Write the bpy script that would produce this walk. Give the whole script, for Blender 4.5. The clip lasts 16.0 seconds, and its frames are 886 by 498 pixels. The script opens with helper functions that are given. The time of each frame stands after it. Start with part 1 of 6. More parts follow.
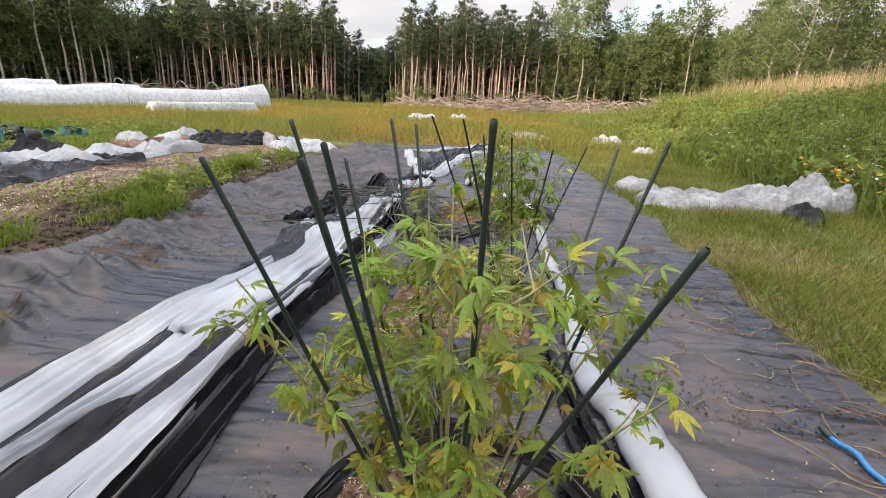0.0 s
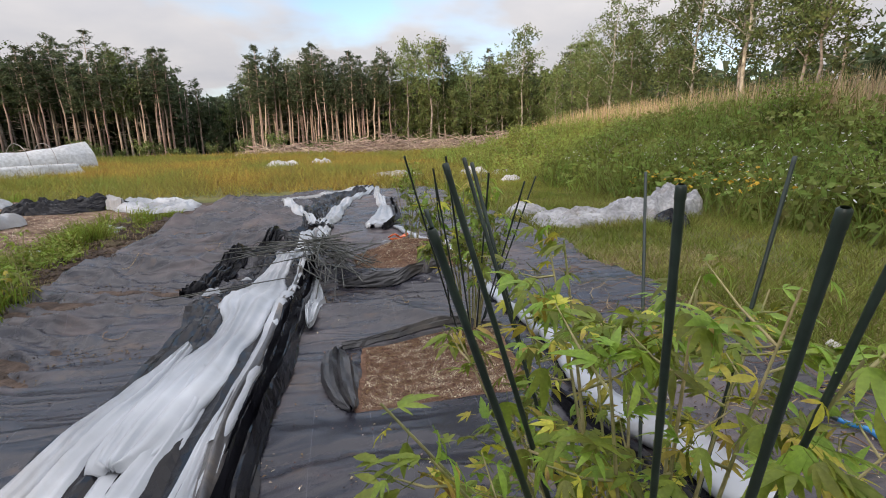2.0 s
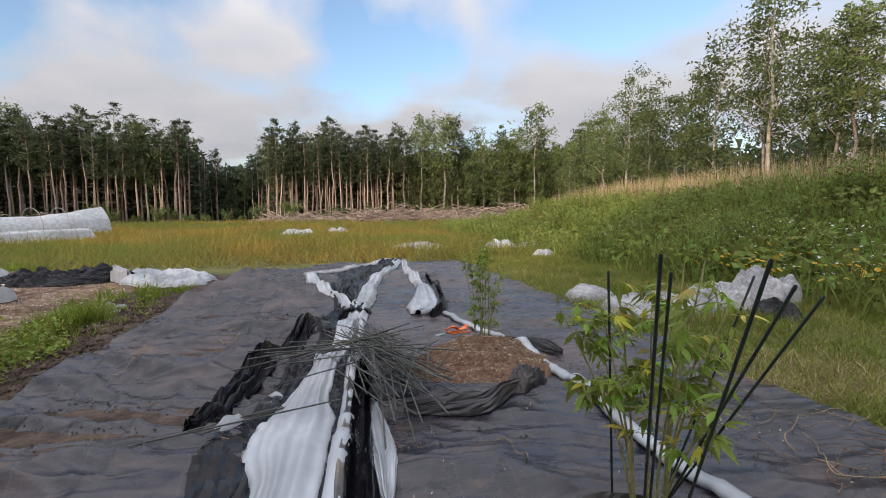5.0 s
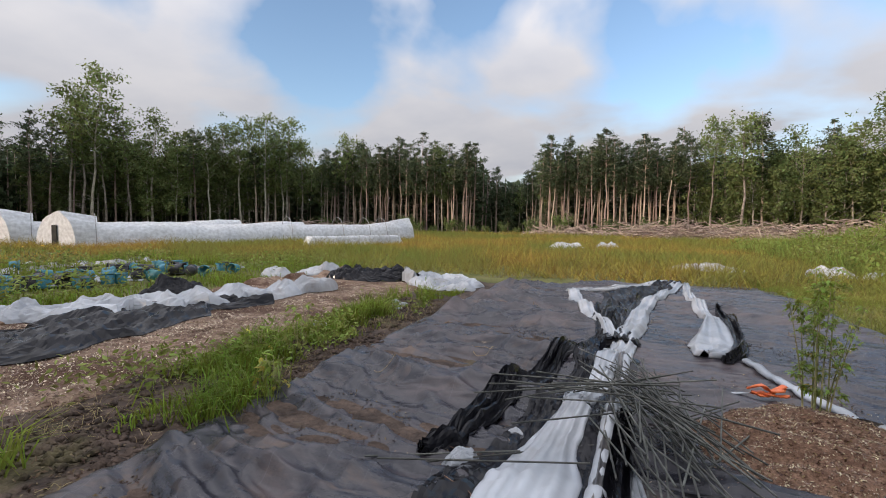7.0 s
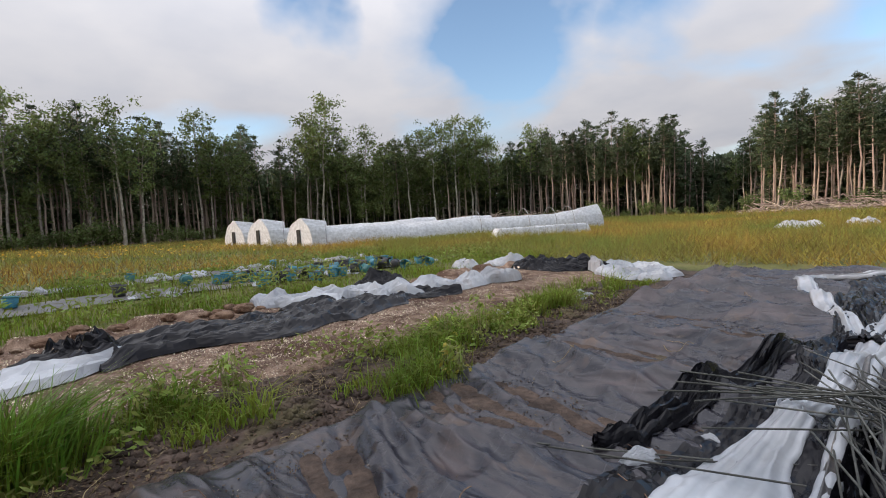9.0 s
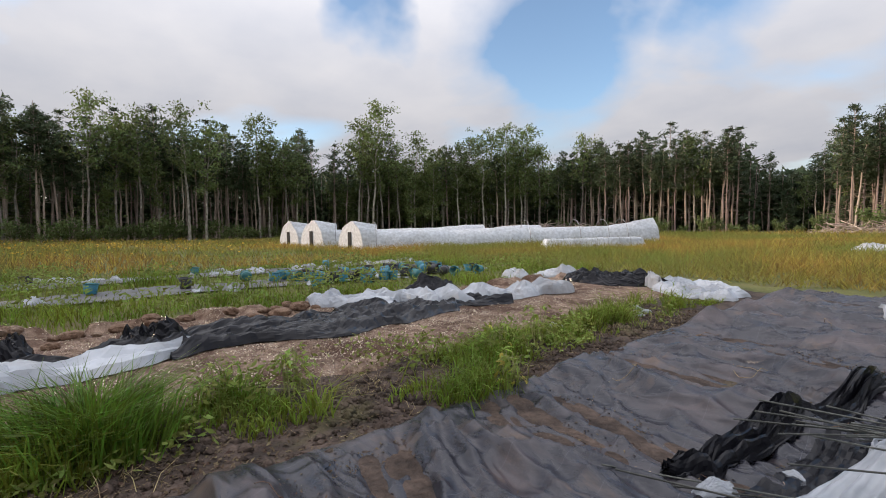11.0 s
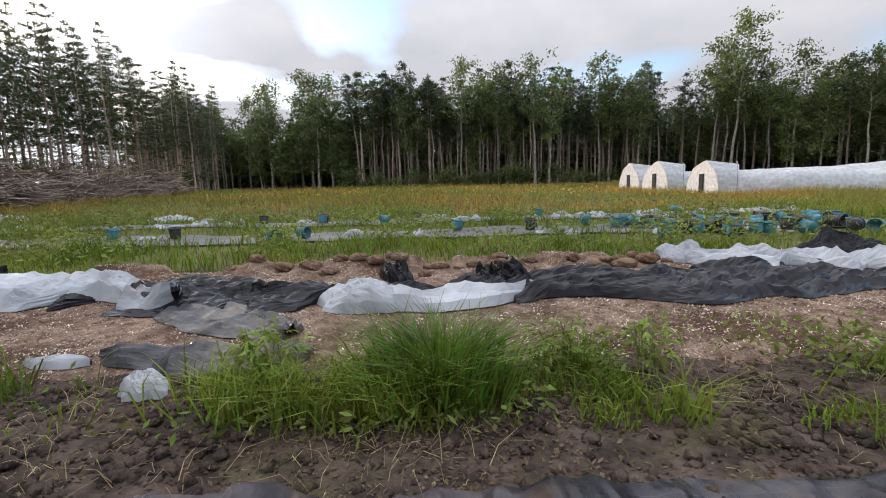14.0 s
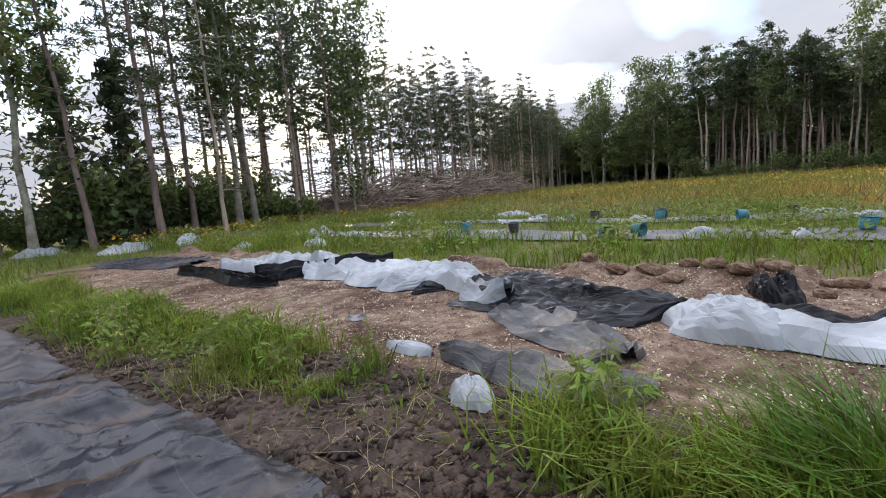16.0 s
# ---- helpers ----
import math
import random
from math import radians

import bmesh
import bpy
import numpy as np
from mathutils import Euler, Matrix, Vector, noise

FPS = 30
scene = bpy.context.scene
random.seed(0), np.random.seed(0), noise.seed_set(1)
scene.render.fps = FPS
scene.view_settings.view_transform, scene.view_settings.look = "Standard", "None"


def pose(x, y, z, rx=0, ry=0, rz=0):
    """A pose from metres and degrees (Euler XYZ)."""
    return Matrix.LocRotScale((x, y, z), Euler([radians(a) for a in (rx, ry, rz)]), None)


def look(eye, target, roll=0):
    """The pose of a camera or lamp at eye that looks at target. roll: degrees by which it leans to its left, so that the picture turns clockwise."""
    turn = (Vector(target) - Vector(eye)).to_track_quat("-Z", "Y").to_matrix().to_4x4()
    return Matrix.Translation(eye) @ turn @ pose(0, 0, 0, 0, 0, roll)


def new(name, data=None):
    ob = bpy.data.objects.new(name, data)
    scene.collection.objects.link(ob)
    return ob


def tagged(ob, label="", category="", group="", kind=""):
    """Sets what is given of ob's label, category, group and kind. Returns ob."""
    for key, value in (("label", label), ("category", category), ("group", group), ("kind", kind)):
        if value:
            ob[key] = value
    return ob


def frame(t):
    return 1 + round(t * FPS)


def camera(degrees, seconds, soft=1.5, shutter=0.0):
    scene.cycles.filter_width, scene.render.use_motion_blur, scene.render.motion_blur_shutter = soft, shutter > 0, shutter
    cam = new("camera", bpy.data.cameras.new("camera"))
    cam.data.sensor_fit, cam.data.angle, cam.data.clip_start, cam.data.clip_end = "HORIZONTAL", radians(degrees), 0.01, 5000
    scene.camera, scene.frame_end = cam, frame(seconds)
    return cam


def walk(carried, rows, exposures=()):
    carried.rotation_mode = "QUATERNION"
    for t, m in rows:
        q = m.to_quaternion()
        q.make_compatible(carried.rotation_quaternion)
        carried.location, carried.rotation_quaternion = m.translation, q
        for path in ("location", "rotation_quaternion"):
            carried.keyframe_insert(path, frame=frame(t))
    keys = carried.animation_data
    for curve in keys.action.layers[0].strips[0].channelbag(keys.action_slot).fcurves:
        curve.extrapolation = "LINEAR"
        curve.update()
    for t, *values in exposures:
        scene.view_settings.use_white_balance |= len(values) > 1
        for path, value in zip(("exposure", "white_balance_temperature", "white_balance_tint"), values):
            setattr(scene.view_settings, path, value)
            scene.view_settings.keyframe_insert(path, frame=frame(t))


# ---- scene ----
cam = camera(86.8, 16.0, soft=1.0)
walk(cam, [
    (0, look((1.227, -1.924, 1.542), (1.098, -0.02, 0.943), 2.6)),
    (0.5, look((0.964, -1.933, 1.536), (0.989, 0.007, 1.051), 1.4)),
    (1, look((0.775, -1.877, 1.526), (0.89, 0.068, 1.075), 1.8)),
    (1.5, look((0.69, -1.788, 1.532), (1.022, 0.138, 1.107), -0.7)),
    (2, look((0.558, -1.566, 1.516), (0.974, 0.341, 1.079), -1.4)),
    (2.5, look((0.473, -1.247, 1.516), (0.971, 0.642, 1.089), -1.5)),
    (3, look((0.375, -0.988, 1.516), (1.042, 0.86, 1.142), -2.1)),
    (3.2, look((0.353, -0.831, 1.578), (1.088, 0.992, 1.208), -2.6)),
    (5.3, look((0.052, 0.011, 1.569), (0.332, 1.988, 1.452), -0.6)),
    (5.5, look((0.059, 0.104, 1.564), (0.239, 2.093, 1.464), -0.9)),
    (6, look((0.148, 0.311, 1.575), (-0.02, 2.303, 1.522), -1)),
    (6.5, look((0.168, 0.459, 1.579), (-0.25, 2.412, 1.495), -1.1)),
    (7, look((0.105, 0.632, 1.542), (-0.592, 2.504, 1.449), 1)),
    (7.5, look((0.1, 0.699, 1.538), (-0.876, 2.442, 1.448), 0.4)),
    (8, look((0.202, 0.682, 1.537), (-0.979, 2.294, 1.452), -0.8)),
    (8.5, look((0.238, 0.69, 1.527), (-1.034, 2.231, 1.432), -1.5)),
    (9, look((0.251, 0.683, 1.541), (-1.117, 2.137, 1.417), -2.5)),
    (9.5, look((0.257, 0.685, 1.537), (-1.18, 2.071, 1.429), -2.5)),
    (9.7, look((0.268, 0.67, 1.547), (-1.193, 2.032, 1.45), -1.7)),
    (11.8, look((-0.022, 0.59, 1.545), (-1.555, 1.871, 1.44), 0.4)),
    (12, look((-0.063, 0.645, 1.541), (-1.63, 1.882, 1.419), 0.2)),
    (12.5, look((-0.158, 0.773, 1.506), (-1.871, 1.792, 1.332), -0.1)),
    (13, look((-0.292, 0.849, 1.487), (-2.15, 1.539, 1.213), -0.7)),
    (13.5, look((-0.577, 0.838, 1.474), (-2.502, 1.322, 1.232), -0.3)),
    (14, look((-0.831, 0.803, 1.47), (-2.807, 0.859, 1.165), -1.3)),
    (14.5, look((-1.121, 0.805, 1.439), (-3.029, 0.318, 1.091), -3.2)),
    (15, look((-1.251, 0.725, 1.445), (-3.031, -0.117, 1.1), -3.8)),
    (15.5, look((-1.439, 0.554, 1.427), (-3.158, -0.43, 1.153), -3.7)),
    (16, look((-1.593, 0.462, 1.422), (-3.172, -0.738, 1.163), -4.3)),
], exposures=[(0, 1.06, 6900, 14), (0.5, 0.70, 6800, 14), (1.5, 0.64, 6800, 14), (3.2, 0.60, 6700, 14), (5.5, 0.40, 6600, 14), (12, 0.46, 6550, 14), (14, 0.56, 6500, 14), (16, 0.72, 6250, 14)])

# ---- light: low sun behind the south-west pines, broken cloud ----
SUN_AZ, SUN_EL = 224.0, 13.0
sun_way = Vector((math.sin(radians(SUN_AZ)) * math.cos(radians(SUN_EL)), math.cos(radians(SUN_AZ)) * math.cos(radians(SUN_EL)), math.sin(radians(SUN_EL))))
sun = new("sun", bpy.data.lights.new("sun", "SUN"))
sun.data.energy, sun.data.angle, sun.data.color = 3.0, radians(2.0), (1.0, 0.80, 0.62)
sun.matrix_world = look(sun_way * 100, (0, 0, 0))

world = bpy.data.worlds.new("sky")
scene.world = world
world.use_nodes = True


def link_nodes(tree, pairs):
    for a, b in pairs:
        tree.links.new(a, b)


def build_sky():
    tr = world.node_tree
    tr.nodes.clear()
    N = tr.nodes.new
    out, bg = N("ShaderNodeOutputWorld"), N("ShaderNodeBackground")
    sky = N("ShaderNodeTexSky")
    sky.sky_type, sky.sun_disc = "NISHITA", False
    sky.sun_elevation, sky.sun_rotation = radians(SUN_EL), radians(SUN_AZ)
    sky.dust_density, sky.ozone_density = 1.0, 2.0
    tc, sep = N("ShaderNodeTexCoord"), N("ShaderNodeSeparateXYZ")
    add = N("ShaderNodeMath"); add.operation = "ADD"; add.inputs[1].default_value = 0.22
    mx = N("ShaderNodeMath"); mx.operation = "MAXIMUM"; mx.inputs[1].default_value = 0.05
    dx = N("ShaderNodeMath"); dx.operation = "DIVIDE"
    dy = N("ShaderNodeMath"); dy.operation = "DIVIDE"
    comb = N("ShaderNodeCombineXYZ")
    n1 = N("ShaderNodeTexNoise"); n1.inputs["Scale"].default_value = 1.15; n1.inputs["Detail"].default_value = 7; n1.inputs["Roughness"].default_value = 0.46; n1.inputs["Distortion"].default_value = 0.35
    n2 = N("ShaderNodeTexNoise"); n2.inputs["Scale"].default_value = 2.6; n2.inputs["Detail"].default_value = 8
    ramp = N("ShaderNodeValToRGB"); ramp.color_ramp.elements[0].position = 0.36; ramp.color_ramp.elements[1].position = 0.56
    shade = N("ShaderNodeValToRGB")
    shade.color_ramp.elements[0].position, shade.color_ramp.elements[0].color = 0.28, (0.45, 0.475, 0.52, 1)
    shade.color_ramp.elements[1].position, shade.color_ramp.elements[1].color = 0.68, (0.55, 0.56, 0.58, 1)
    gain = N("ShaderNodeVectorMath"); gain.operation = "SCALE"; gain.inputs["Scale"].default_value = 0.20
    mix = N("ShaderNodeMix"); mix.data_type = "RGBA"
    dot = N("ShaderNodeVectorMath"); dot.operation = "DOT_PRODUCT"; dot.inputs[1].default_value = sun_way
    near = N("ShaderNodeMath"); near.operation = "MAXIMUM"; near.inputs[1].default_value = 0.0
    tight = N("ShaderNodeMath"); tight.operation = "POWER"; tight.inputs[1].default_value = 34.0
    glow = N("ShaderNodeMath"); glow.operation = "MULTIPLY_ADD"; glow.inputs[1].default_value = 3.4; glow.inputs[2].default_value = 1.0
    lit = N("ShaderNodeVectorMath"); lit.operation = "SCALE"
    # an overcast dome is about three times as bright overhead as at the horizon
    dome = N("ShaderNodeMath"); dome.operation = "MULTIPLY_ADD"; dome.inputs[1].default_value = 2.9; dome.inputs[2].default_value = 0.74
    both = N("ShaderNodeMath"); both.operation = "MULTIPLY"
    high = N("ShaderNodeMath"); high.operation = "MULTIPLY"
    link_nodes(tr, [(tc.outputs["Generated"], dot.inputs[0]), (dot.outputs["Value"], near.inputs[0]), (near.outputs[0], tight.inputs[0]), (tight.outputs[0], glow.inputs[0]), (shade.outputs[0], lit.inputs[0]), (both.outputs[0], lit.inputs["Scale"]), (sep.outputs[2], high.inputs[0]), (sep.outputs[2], high.inputs[1]), (high.outputs[0], dome.inputs[0]), (glow.outputs[0], both.inputs[0]), (dome.outputs[0], both.inputs[1])])
    # breaks in the cloud where blue shows: heading, height, half width in degrees
    warp = N("ShaderNodeTexNoise"); warp.inputs["Scale"].default_value, warp.inputs["Detail"].default_value = 3.0, 5
    bent = N("ShaderNodeVectorMath"); bent.operation = "MULTIPLY_ADD"; bent.inputs[1].default_value = (0.55, 0.55, 0.30)
    link_nodes(tr, [(tc.outputs["Generated"], warp.inputs["Vector"]), (warp.outputs["Color"], bent.inputs[0]), (tc.outputs["Generated"], bent.inputs[2])])
    opened = None
    for az, el, half in ((2.5, 21, 13), (326, 20, 12), (262, 17, 12), (345, 30, 14), (300, 26, 9), (30, 30, 14)):
        way = Vector((math.sin(radians(az)) * math.cos(radians(el)), math.cos(radians(az)) * math.cos(radians(el)), math.sin(radians(el)))) + Vector((0.275, 0.275, 0.15))
        far = N("ShaderNodeVectorMath"); far.operation = "DISTANCE"; far.inputs[1].default_value = way
        fall = N("ShaderNodeMapRange"); fall.interpolation_type = "SMOOTHSTEP"
        fall.inputs[1].default_value, fall.inputs[2].default_value, fall.inputs[3].default_value, fall.inputs[4].default_value = 0.0, radians(half), 0.34, 0.0
        link_nodes(tr, [(bent.outputs[0], far.inputs[0]), (far.outputs["Value"], fall.inputs[0])])
        if opened is None:
            opened = fall.outputs[0]
        else:
            most = N("ShaderNodeMath"); most.operation = "MAXIMUM"
            link_nodes(tr, [(opened, most.inputs[0]), (fall.outputs[0], most.inputs[1])])
            opened = most.outputs[0]
    thin = N("ShaderNodeMath"); thin.operation = "SUBTRACT"
    base = N("ShaderNodeMath"); base.operation = "ADD"; base.inputs[1].default_value = 0.06
    link_nodes(tr, [(n1.outputs["Fac"], base.inputs[0]), (base.outputs[0], thin.inputs[0]), (opened, thin.inputs[1])])
    link_nodes(tr, [(tc.outputs["Generated"], sep.inputs[0]), (sep.outputs[2], mx.inputs[0]), (mx.outputs[0], add.inputs[0]),
                    (sep.outputs[0], dx.inputs[0]), (add.outputs[0], dx.inputs[1]), (sep.outputs[1], dy.inputs[0]), (add.outputs[0], dy.inputs[1]),
                    (dx.outputs[0], comb.inputs[0]), (dy.outputs[0], comb.inputs[1]), (comb.outputs[0], n1.inputs["Vector"]), (comb.outputs[0], n2.inputs["Vector"]),
                    (thin.outputs[0], ramp.inputs[0]), (n2.outputs["Fac"], shade.inputs[0]), (sky.outputs[0], gain.inputs[0]),
                    (ramp.outputs[0], mix.inputs["Factor"]), (gain.outputs[0], mix.inputs["A"]), (lit.outputs[0], mix.inputs["B"]),
                    (mix.outputs["Result"], bg.inputs[0]), (bg.outputs[0], out.inputs[0])])
    bg.inputs[1].default_value = 1.0


build_sky()


# ---- materials ----
def material(name, c1, c2, scale=8.0, rough=0.8, bump=0.3, fine=60.0, c3=None, patch=0.6, spread=0.0, island=0.0, metal=0.0, through_light=0.0, coat=0.0, distance=0.01, cut=(0.35, 0.65), stretch=(1, 1, 1), patch_cut=(0.52, 0.66), spec=None, crease=0.0, crease_scale=2.0, crease_stretch=(1, 1, 1), crease_depth=0.03):
    """Two-scale noise colour with fine relief; c3 adds larger stains; spread varies by object, island by loose piece."""
    m = bpy.data.materials.new(name)
    m.use_nodes = True
    tr = m.node_tree
    tr.nodes.clear()
    N = tr.nodes.new
    out, pb = N("ShaderNodeOutputMaterial"), N("ShaderNodeBsdfPrincipled")
    tc, mp = N("ShaderNodeTexCoord"), N("ShaderNodeMapping")
    mp.inputs["Scale"].default_value = stretch
    n1, n2 = N("ShaderNodeTexNoise"), N("ShaderNodeTexNoise")
    n1.inputs["Scale"].default_value, n1.inputs["Detail"].default_value = scale, 6
    n2.inputs["Scale"].default_value, n2.inputs["Detail"].default_value = fine, 3
    r1 = N("ShaderNodeMapRange"); r1.inputs[1].default_value, r1.inputs[2].default_value = cut
    mixc = N("ShaderNodeMix"); mixc.data_type = "RGBA"
    mixc.inputs["A"].default_value, mixc.inputs["B"].default_value = (*c1, 1), (*c2, 1)
    link_nodes(tr, [(tc.outputs["Object"], mp.inputs[0]), (mp.outputs[0], n1.inputs["Vector"]), (mp.outputs[0], n2.inputs["Vector"]), (n1.outputs["Fac"], r1.inputs[0]), (r1.outputs[0], mixc.inputs["Factor"])])
    col = mixc.outputs["Result"]
    if c3:
        n3 = N("ShaderNodeTexNoise"); n3.inputs["Scale"].default_value, n3.inputs["Detail"].default_value, n3.inputs["Roughness"].default_value, n3.inputs["Distortion"].default_value = patch, 9, 0.66, 0.4
        r3 = N("ShaderNodeMapRange"); r3.inputs[1].default_value, r3.inputs[2].default_value = patch_cut
        m3 = N("ShaderNodeMix"); m3.data_type = "RGBA"; m3.inputs["B"].default_value = (*c3, 1)
        link_nodes(tr, [(mp.outputs[0], n3.inputs["Vector"]), (n3.outputs["Fac"], r3.inputs[0]), (r3.outputs[0], m3.inputs["Factor"]), (col, m3.inputs["A"])])
        col = m3.outputs["Result"]
    hs = N("ShaderNodeHueSaturation")
    vf = N("ShaderNodeMapRange"); vf.inputs[1].default_value, vf.inputs[2].default_value, vf.inputs[3].default_value, vf.inputs[4].default_value = 0.3, 0.7, 0.8, 1.2
    link_nodes(tr, [(n2.outputs["Fac"], vf.inputs[0]), (col, hs.inputs["Color"])])
    val = vf.outputs[0]
    for amount, source in ((spread, "ShaderNodeObjectInfo"), (island, "ShaderNodeNewGeometry")):
        if amount:
            src = N(source)
            rr = N("ShaderNodeMapRange"); rr.inputs[3].default_value, rr.inputs[4].default_value = 1 - amount, 1 + amount
            rh = N("ShaderNodeMapRange"); rh.inputs[3].default_value, rh.inputs[4].default_value = 0.5 - amount * 0.07, 0.5 + amount * 0.07
            mul = N("ShaderNodeMath"); mul.operation = "MULTIPLY"
            rnd = src.outputs["Random"] if source == "ShaderNodeObjectInfo" else src.outputs["Random Per Island"]
            link_nodes(tr, [(rnd, rr.inputs[0]), (rnd, rh.inputs[0]), (val, mul.inputs[0]), (rr.outputs[0], mul.inputs[1]), (rh.outputs[0], hs.inputs["Hue"])])
            val = mul.outputs[0]
    link_nodes(tr, [(val, hs.inputs["Value"]), (hs.outputs[0], pb.inputs["Base Color"])])
    pb.inputs["Roughness"].default_value, pb.inputs["Metallic"].default_value = rough, metal
    pb.inputs["Specular IOR Level"].default_value = spec if spec is not None else 0.5 if rough < 0.6 else 0.25
    pb.inputs["Coat Weight"].default_value = coat
    if bump:
        bp = N("ShaderNodeBump"); bp.inputs["Strength"].default_value, bp.inputs["Distance"].default_value = bump, distance
        link_nodes(tr, [(n2.outputs["Fac"], bp.inputs["Height"]), (bp.outputs[0], pb.inputs["Normal"])])
    if crease:
        cm, cn, cb = N("ShaderNodeMapping"), N("ShaderNodeTexNoise"), N("ShaderNodeBump")
        cm.inputs["Scale"].default_value = crease_stretch
        cn.noise_type = "RIDGED_MULTIFRACTAL"
        cn.inputs["Scale"].default_value, cn.inputs["Detail"].default_value, cn.inputs["Distortion"].default_value = crease_scale, 4, 0.6
        cb.inputs["Strength"].default_value, cb.inputs["Distance"].default_value = crease, crease_depth
        link_nodes(tr, [(tc.outputs["Object"], cm.inputs[0]), (cm.outputs[0], cn.inputs["Vector"]), (cn.outputs["Fac"], cb.inputs["Height"]), (cb.outputs[0], pb.inputs["Normal"])])
        if bump:
            tr.links.new(bp.outputs[0], cb.inputs["Normal"])
    last = pb.outputs[0]
    if through_light:
        tl, ms = N("ShaderNodeBsdfTranslucent"), N("ShaderNodeMixShader")
        ms.inputs[0].default_value = through_light
        link_nodes(tr, [(hs.outputs[0], tl.inputs[0]), (last, ms.inputs[1]), (tl.outputs[0], ms.inputs[2])])
        last = ms.outputs[0]
    tr.links.new(last, out.inputs[0])
    return m


M_soil = material("field_soil", (0.036, 0.026, 0.021), (0.098, 0.070, 0.055), 4.0, 0.95, 1.0, 16.0, (0.12, 0.11, 0.045), 0.35, distance=0.05, patch_cut=(0.56, 0.7))


def woven_fabric(name):
    """Glossy dark woven fabric under uneven layers of dried soil, its wrinkle ridges painted paler as if lit, with sewn
    marker lines along its length.
    """
    m = bpy.data.materials.new(name)
    m.use_nodes = True
    tr = m.node_tree
    tr.nodes.clear()
    N = tr.nodes.new
    out, pb, tc = N("ShaderNodeOutputMaterial"), N("ShaderNodeBsdfPrincipled"), N("ShaderNodeTexCoord")

    def noise(scale, stretch, detail=6, rough=0.6, kind="FBM", bend=0.5):
        mp, n = N("ShaderNodeMapping"), N("ShaderNodeTexNoise")
        mp.inputs["Scale"].default_value, mp.inputs["Rotation"].default_value = stretch, (0, 0, radians(-20))
        n.noise_type = kind
        n.inputs["Scale"].default_value, n.inputs["Detail"].default_value, n.inputs["Roughness"].default_value, n.inputs["Distortion"].default_value = scale, detail, rough, bend
        link_nodes(tr, [(tc.outputs["Object"], mp.inputs[0]), (mp.outputs[0], n.inputs["Vector"])])
        return n.outputs["Fac"]

    def fit(v, a, b, c=0.0, d=1.0):
        r = N("ShaderNodeMapRange")
        r.inputs[1].default_value, r.inputs[2].default_value, r.inputs[3].default_value, r.inputs[4].default_value = a, b, c, d
        tr.links.new(v, r.inputs[0])
        return r.outputs[0]

    def calc(op, a, b):
        k = N("ShaderNodeMath"); k.operation = op
        for v, slot in ((a, k.inputs[0]), (b, k.inputs[1])):
            if isinstance(v, float):
                slot.default_value = v
            else:
                tr.links.new(v, slot)
        return k.outputs[0]

    broad, streak, speck = noise(0.55, (1, 1, 1), 5), noise(2.2, (0.35, 1.5, 1), 7, 0.68), noise(38.0, (1, 1, 1), 3)
    fold = noise(1.5, (0.34, 1.7, 1), 5, 0.55, "RIDGED_MULTIFRACTAL", 0.8)
    pleats = noise(4.2, (0.28, 1.7, 1), 4, 0.6, "RIDGED_MULTIFRACTAL", 1.2)
    # ridges are coloured paler so wrinkles read as lit; real dust is mixed in
    fold_light = calc("MULTIPLY", calc("ADD", fit(fold, 0.35, 1.5), fit(pleats, 0.5, 1.7, 0.0, 0.6)), fit(streak, 0.35, 0.65, 0.15, 0.9))
    dust_fold_light = calc("ADD", calc("MULTIPLY", fit(calc("ADD", calc("MULTIPLY", broad, 0.55), calc("MULTIPLY", streak, 0.45)), 0.46, 0.60), 0.62), fold_light)
    dust_fold_light = fit(dust_fold_light, 0.13, 1.12)
    dust_fold_light = calc("MULTIPLY", dust_fold_light, fit(speck, 0.25, 0.6, 0.55, 1.0))
    cake = fit(noise(1.9, (0.6, 1.3, 1), 9, 0.72), 0.54, 0.70)
    cake = calc("MULTIPLY", cake, fit(noise(9.0, (1, 1, 1), 5), 0.35, 0.6, 0.25, 1.0))
    tone = N("ShaderNodeMix"); tone.data_type = "RGBA"; tone.inputs["A"].default_value, tone.inputs["B"].default_value = (0.020, 0.020, 0.028, 1), (0.152, 0.116, 0.112, 1)
    earth = N("ShaderNodeMix"); earth.data_type = "RGBA"; earth.inputs["B"].default_value = (0.135, 0.092, 0.066, 1)
    sewn = N("ShaderNodeMix"); sewn.data_type = "RGBA"; sewn.inputs["B"].default_value = (0.20, 0.21, 0.24, 1)
    sep = N("ShaderNodeSeparateXYZ")
    tr.links.new(tc.outputs["Object"], sep.inputs[0])
    line = calc("LESS_THAN", calc("PINGPONG", calc("ADD", sep.outputs[0], 10.0), 0.152), 0.0022)
    link_nodes(tr, [(dust_fold_light, tone.inputs["Factor"]), (tone.outputs["Result"], earth.inputs["A"]), (cake, earth.inputs["Factor"]), (earth.outputs["Result"], sewn.inputs["A"]),
                    (calc("MULTIPLY", line, 0.16), sewn.inputs["Factor"]), (sewn.outputs["Result"], pb.inputs["Base Color"])])
    link_nodes(tr, [(fit(calc("MAXIMUM", dust_fold_light, cake), 0.0, 1.0, 0.27, 0.70), pb.inputs["Roughness"])])
    pb.inputs["Specular IOR Level"].default_value = 0.48
    before = None
    for v, strength, depth in ((fold, 0.8, 0.09), (pleats, 0.8, 0.030), (noise(90.0, (1, 1, 1), 2), 0.5, 0.004)):
        b = N("ShaderNodeBump"); b.inputs["Strength"].default_value, b.inputs["Distance"].default_value = strength, depth
        tr.links.new(v, b.inputs["Height"])
        if before:
            tr.links.new(before, b.inputs["Normal"])
        before = b.outputs[0]
